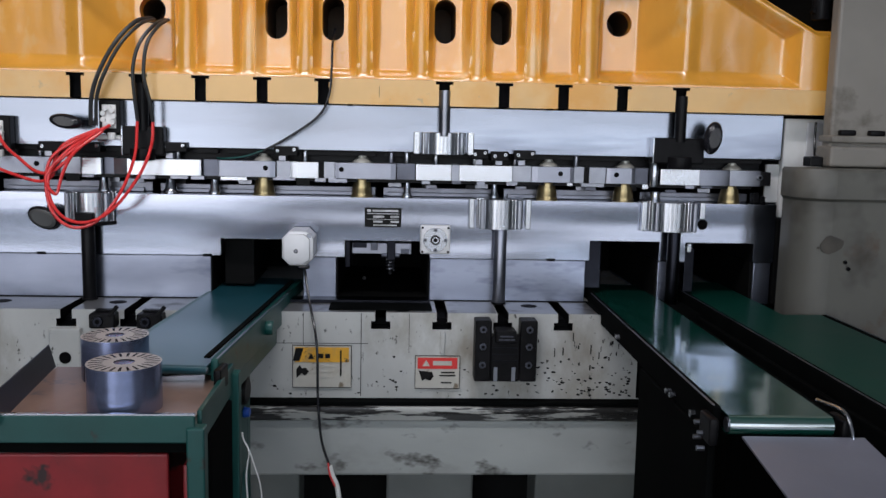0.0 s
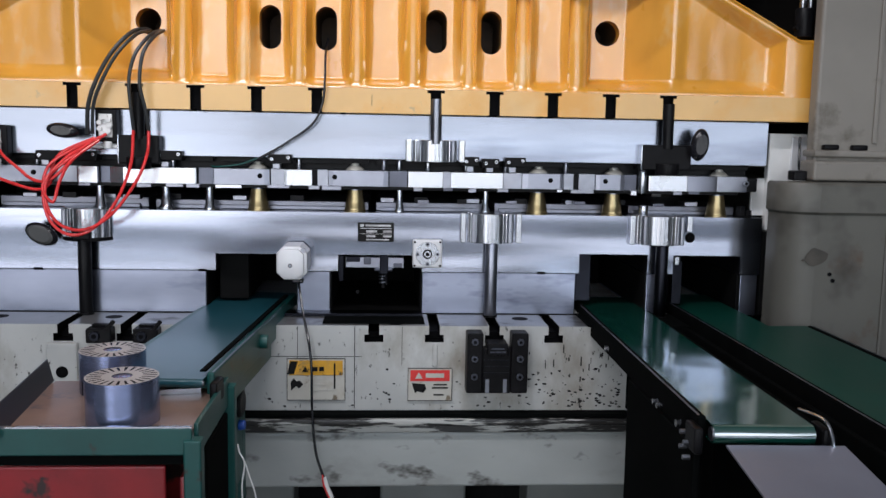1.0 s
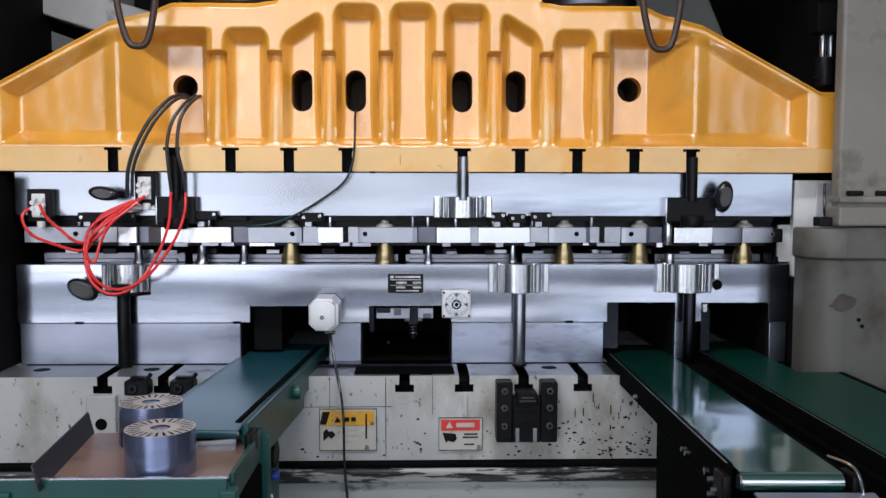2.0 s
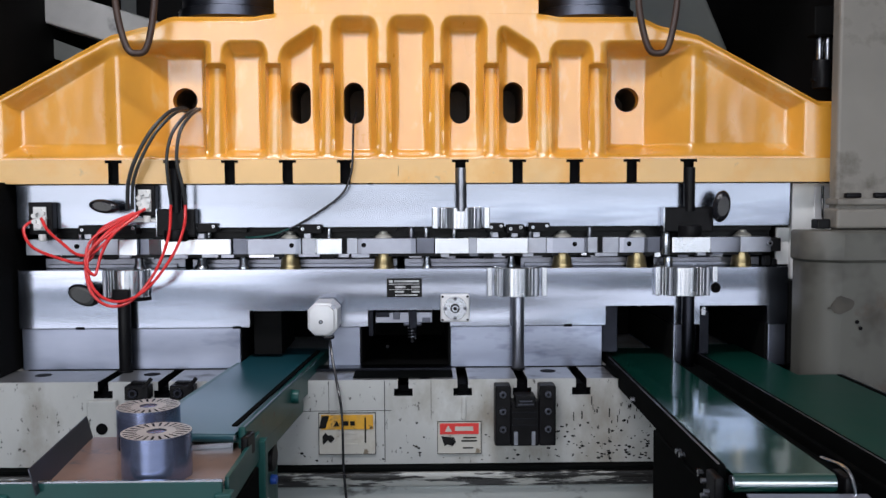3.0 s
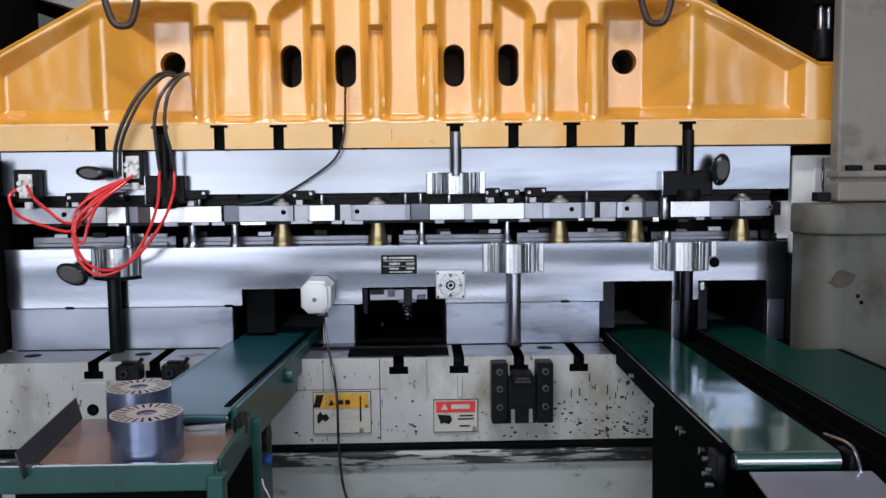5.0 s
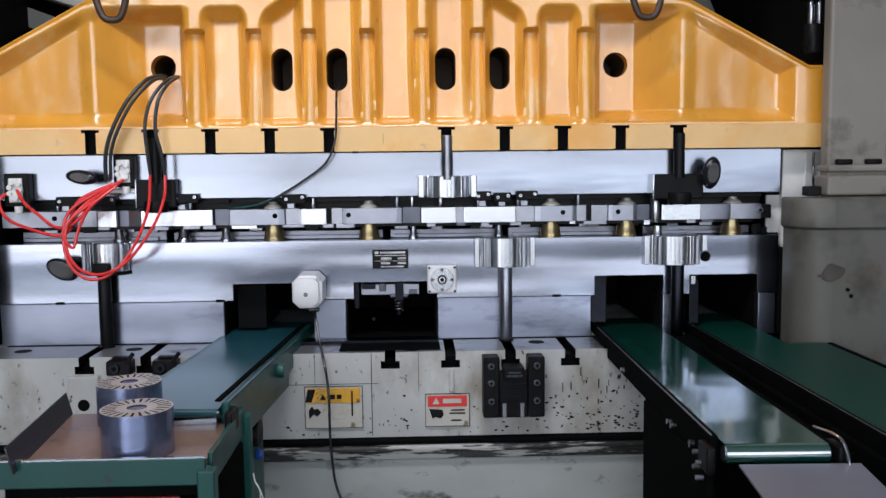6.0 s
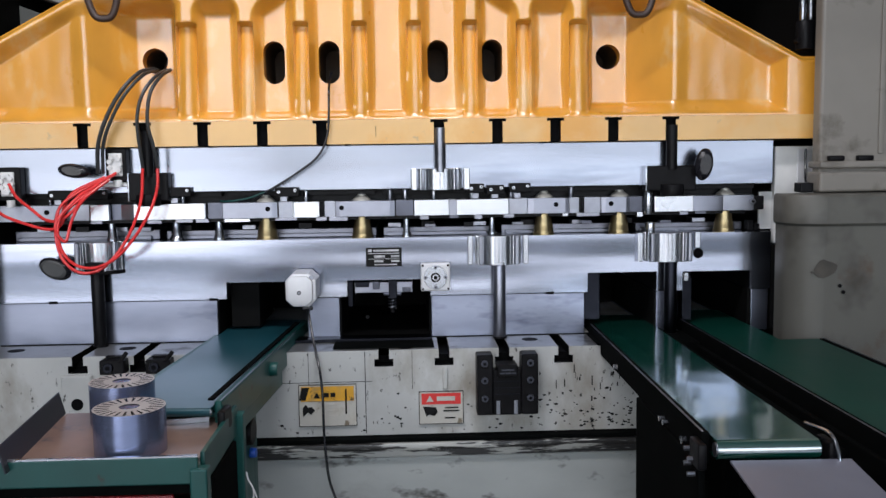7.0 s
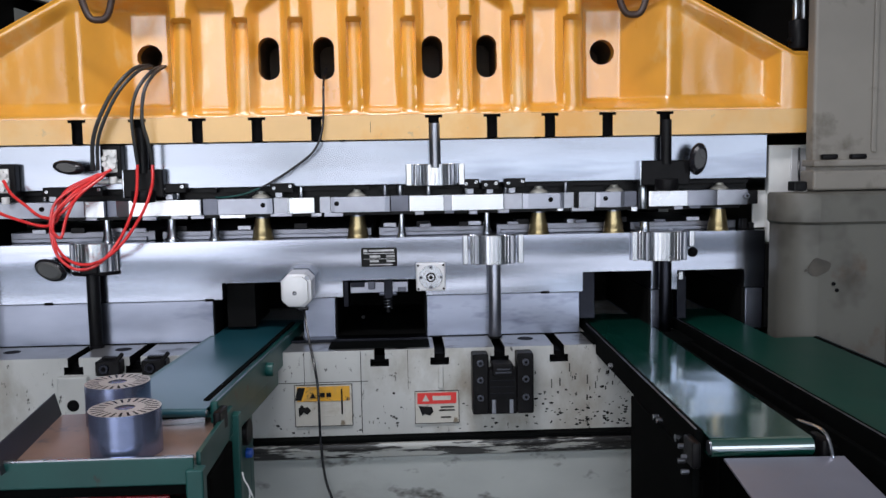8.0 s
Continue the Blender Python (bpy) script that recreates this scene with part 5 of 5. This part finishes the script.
part("motor_bracket", shifted(box(0.140, 0.181, -0.46, -0.36, 0.60, 0.765, 0.004), m3), GREEN, c3)
for yy in (-0.55, -0.36):
    for xx in (0.0, 0.15):
        part("leg", shifted(box(xx, xx + 0.03, yy, yy + 0.03, 0.0, 0.865, 0.003), m3), GREEN, c3)

# ---- collecting table with two cores ----
tt = thing("collecting_table", (-0.44, -0.78, 0.0), "green steel table with a rusty sheet tray", "table")
part("back_lip", shifted(box(0, 0.084, -0.0012, 0.0012, 0.0, 0.010, 0.0004), Matrix.Translation((-0.392, -0.712, 0.8895)) @ Matrix.Rotation(radians(12), 4, "Z")), STEEL2, tt, "bare bent edge of the tray")
part("tray_floor", box(-0.600, -0.282, -0.925, -0.615, 0.886, 0.8895), TRAY, tt, "rusty brown tray floor")
wl = shifted(box(-0.003, 0.0, -0.34, 0.0, 0.0, 0.045, 0.001), Matrix.Translation((-0.603, -0.612, 0.8885)) @ Matrix.Rotation(radians(6), 4, "Z") @ Matrix.Rotation(radians(-14), 4, "Y"))
part("tray_wall", wl, TRAYW, tt, "bent dull sheet wall")
lip = part("front_lip", box(-0.640, -0.276, -0.934, -0.926, 0.858, 0.902, 0.002), GREEN, tt, "dark green front lip")
part("lip_edge", box(-0.640, -0.276, -0.9335, -0.9265, 0.9022, 0.9048), STEEL2, lip, "bare worn edge")
part("apron", box(-0.600, -0.283, -0.915, -0.91, 0.836, 0.857), FRAMEB, tt)
for x in (-0.634, -0.274):
    for y in (-0.93, -0.62):
        part("leg", box(x - 0.014, x + 0.014, y - 0.012, y + 0.016, 0.0, 0.884, 0.003), GREEN, tt)
# black sheet stands in for the shaded opening in the table's side
part("cabinet_side", box(-0.279, -0.268, -0.86, -0.66, 0.64, 0.842, 0.003), FRAMEB, tt, "black sheet added for the shade in the side opening")
part("side_frame", box(-0.280, -0.272, -0.90, -0.62, 0.845, 0.90, 0.002), GREEN, tt)
part("side_rail", box(-0.284, -0.262, -0.90, -0.63, 0.60, 0.635, 0.003), GREEN, tt)
part("side_rail", box(-0.640, -0.262, -0.925, -0.90, 0.60, 0.635, 0.003), GREEN, tt)
part("shelf", box(-0.62, -0.29, -0.91, -0.63, 0.56, 0.575), FRAMEB, tt)
bx = thing("red_crate", (-0.45, -0.8, 0.576), "red plastic crate on the table's lower shelf", "crate")
part("front", box(-0.615, -0.33, -0.885, -0.875, 0.577, 0.822, 0.004), REDD, bx)
part("back", box(-0.615, -0.30, -0.68, -0.67, 0.577, 0.80, 0.004), REDD, bx)
part("side", box(-0.615, -0.605, -0.874, -0.681, 0.577, 0.80, 0.004), REDD, bx)
part("side", box(-0.31, -0.30, -0.874, -0.681, 0.577, 0.80, 0.004), REDD, bx)
part("base", box(-0.604, -0.311, -0.874, -0.681, 0.577, 0.587), REDD, bx)
solo("white_wire", tube([(-0.240, -0.72, 0.800), (-0.237, -0.72, 0.785), (-0.228, -0.72, 0.763), (-0.233, -0.72, 0.72), (-0.231, -0.72, 0.66), (-0.235, -0.72, 0.60)], 0.0016, 8), WHITE, "thin white wire hanging at the table side", "wire")

solo("white_wire", tube([(-0.228, -0.716, 0.765), (-0.219, -0.716, 0.735), (-0.209, -0.716, 0.70), (-0.206, -0.716, 0.66), (-0.21, -0.716, 0.60)], 0.0013, 8), WHITE, "thin white wire hanging at the table side", "wire")


def core(x, y, z, turn):
    """A stack of slotted motor laminations."""
    o = thing("stator_core", (x, y, z), "cylindrical stack of blue-grey stamped motor laminations on the tray", "motor core", "stator cores")
    R, r, h, n = 0.0585, 0.0165, 0.076, 24
    bm = bmesh.new()
    outer_b, outer_t = [], []
    for k in range(72):
        a = 2 * math.pi * k / 72
        outer_b.append(bm.verts.new((x + R * math.cos(a), y + R * math.sin(a), z)))
        outer_t.append(bm.verts.new((x + R * math.cos(a), y + R * math.sin(a), z + h)))
    for k in range(72):
        bm.faces.new((outer_b[k], outer_b[(k + 1) % 72], outer_t[(k + 1) % 72], outer_t[k]))
    bm.faces.new(outer_b[::-1])
    part("body", bm, CORE, o)
    # top face: ring with slots left open, and a dark depth below
    bm = bmesh.new()

    def pt(rad, a):
        return bm.verts.new((x + rad * math.cos(a), y + rad * math.sin(a), z + h))
    step = 2 * math.pi / n
    for k in range(n):
        a0 = turn + k * step
        w = 0.36 * step
        for p, q in (((r, 0.033), (0, step)), ((0.0555, R), (0, step)), ((0.033, 0.0555), (w, step))):
            sub = 3
            for s in range(sub):
                b0 = a0 + q[0] + (q[1] - q[0]) * s / sub
                b1 = a0 + q[0] + (q[1] - q[0]) * (s + 1) / sub
                bm.faces.new((pt(p[0], b0), pt(p[1], b0), pt(p[1], b1), pt(p[0], b1)))
    bmesh.ops.remove_doubles(bm, verts=bm.verts, dist=1e-5)
    part("face", bm, CORETOP, o, "bare steel end face with radial slots")
    part("slot_depth", cyl((x, y, z + h - 0.012), "z", 0.0575, 0.0575, 0.001, 36), SLOT, o)
    part("bore", cyl((x, y, z + h - 0.002), "z", 0.0170, 0.0170, 0.0005, 24), CORE, o)
    return o


core(-0.404, -0.855, 0.8898, 0.1)
core(-0.474, -0.672, 0.8898, 0.3)


def motions():
    """The press runs at about 222 strokes a minute; slide and upper die rise and fall together by 28 mm."""
    def lift(t):
        late = 0.020 * math.exp(-((t - 7.03) / 0.09) ** 2) - 0.010 * math.exp(-((t - 7.47) / 0.09) ** 2)
        p = 2 * math.pi * (3.704 * (t - late) - 0.003 * (t - late - 4) ** 2)
        return 0.0099 - 0.01086 * math.cos(p) - 0.00913 * math.sin(p)
    times = [k / 30 for k in range(0, 241)]
    for ob in MOVERS:
        x, y, z = ob.location
        walk(ob, [(t, pose(x, y, z + lift(t))) for t in times])


motions()
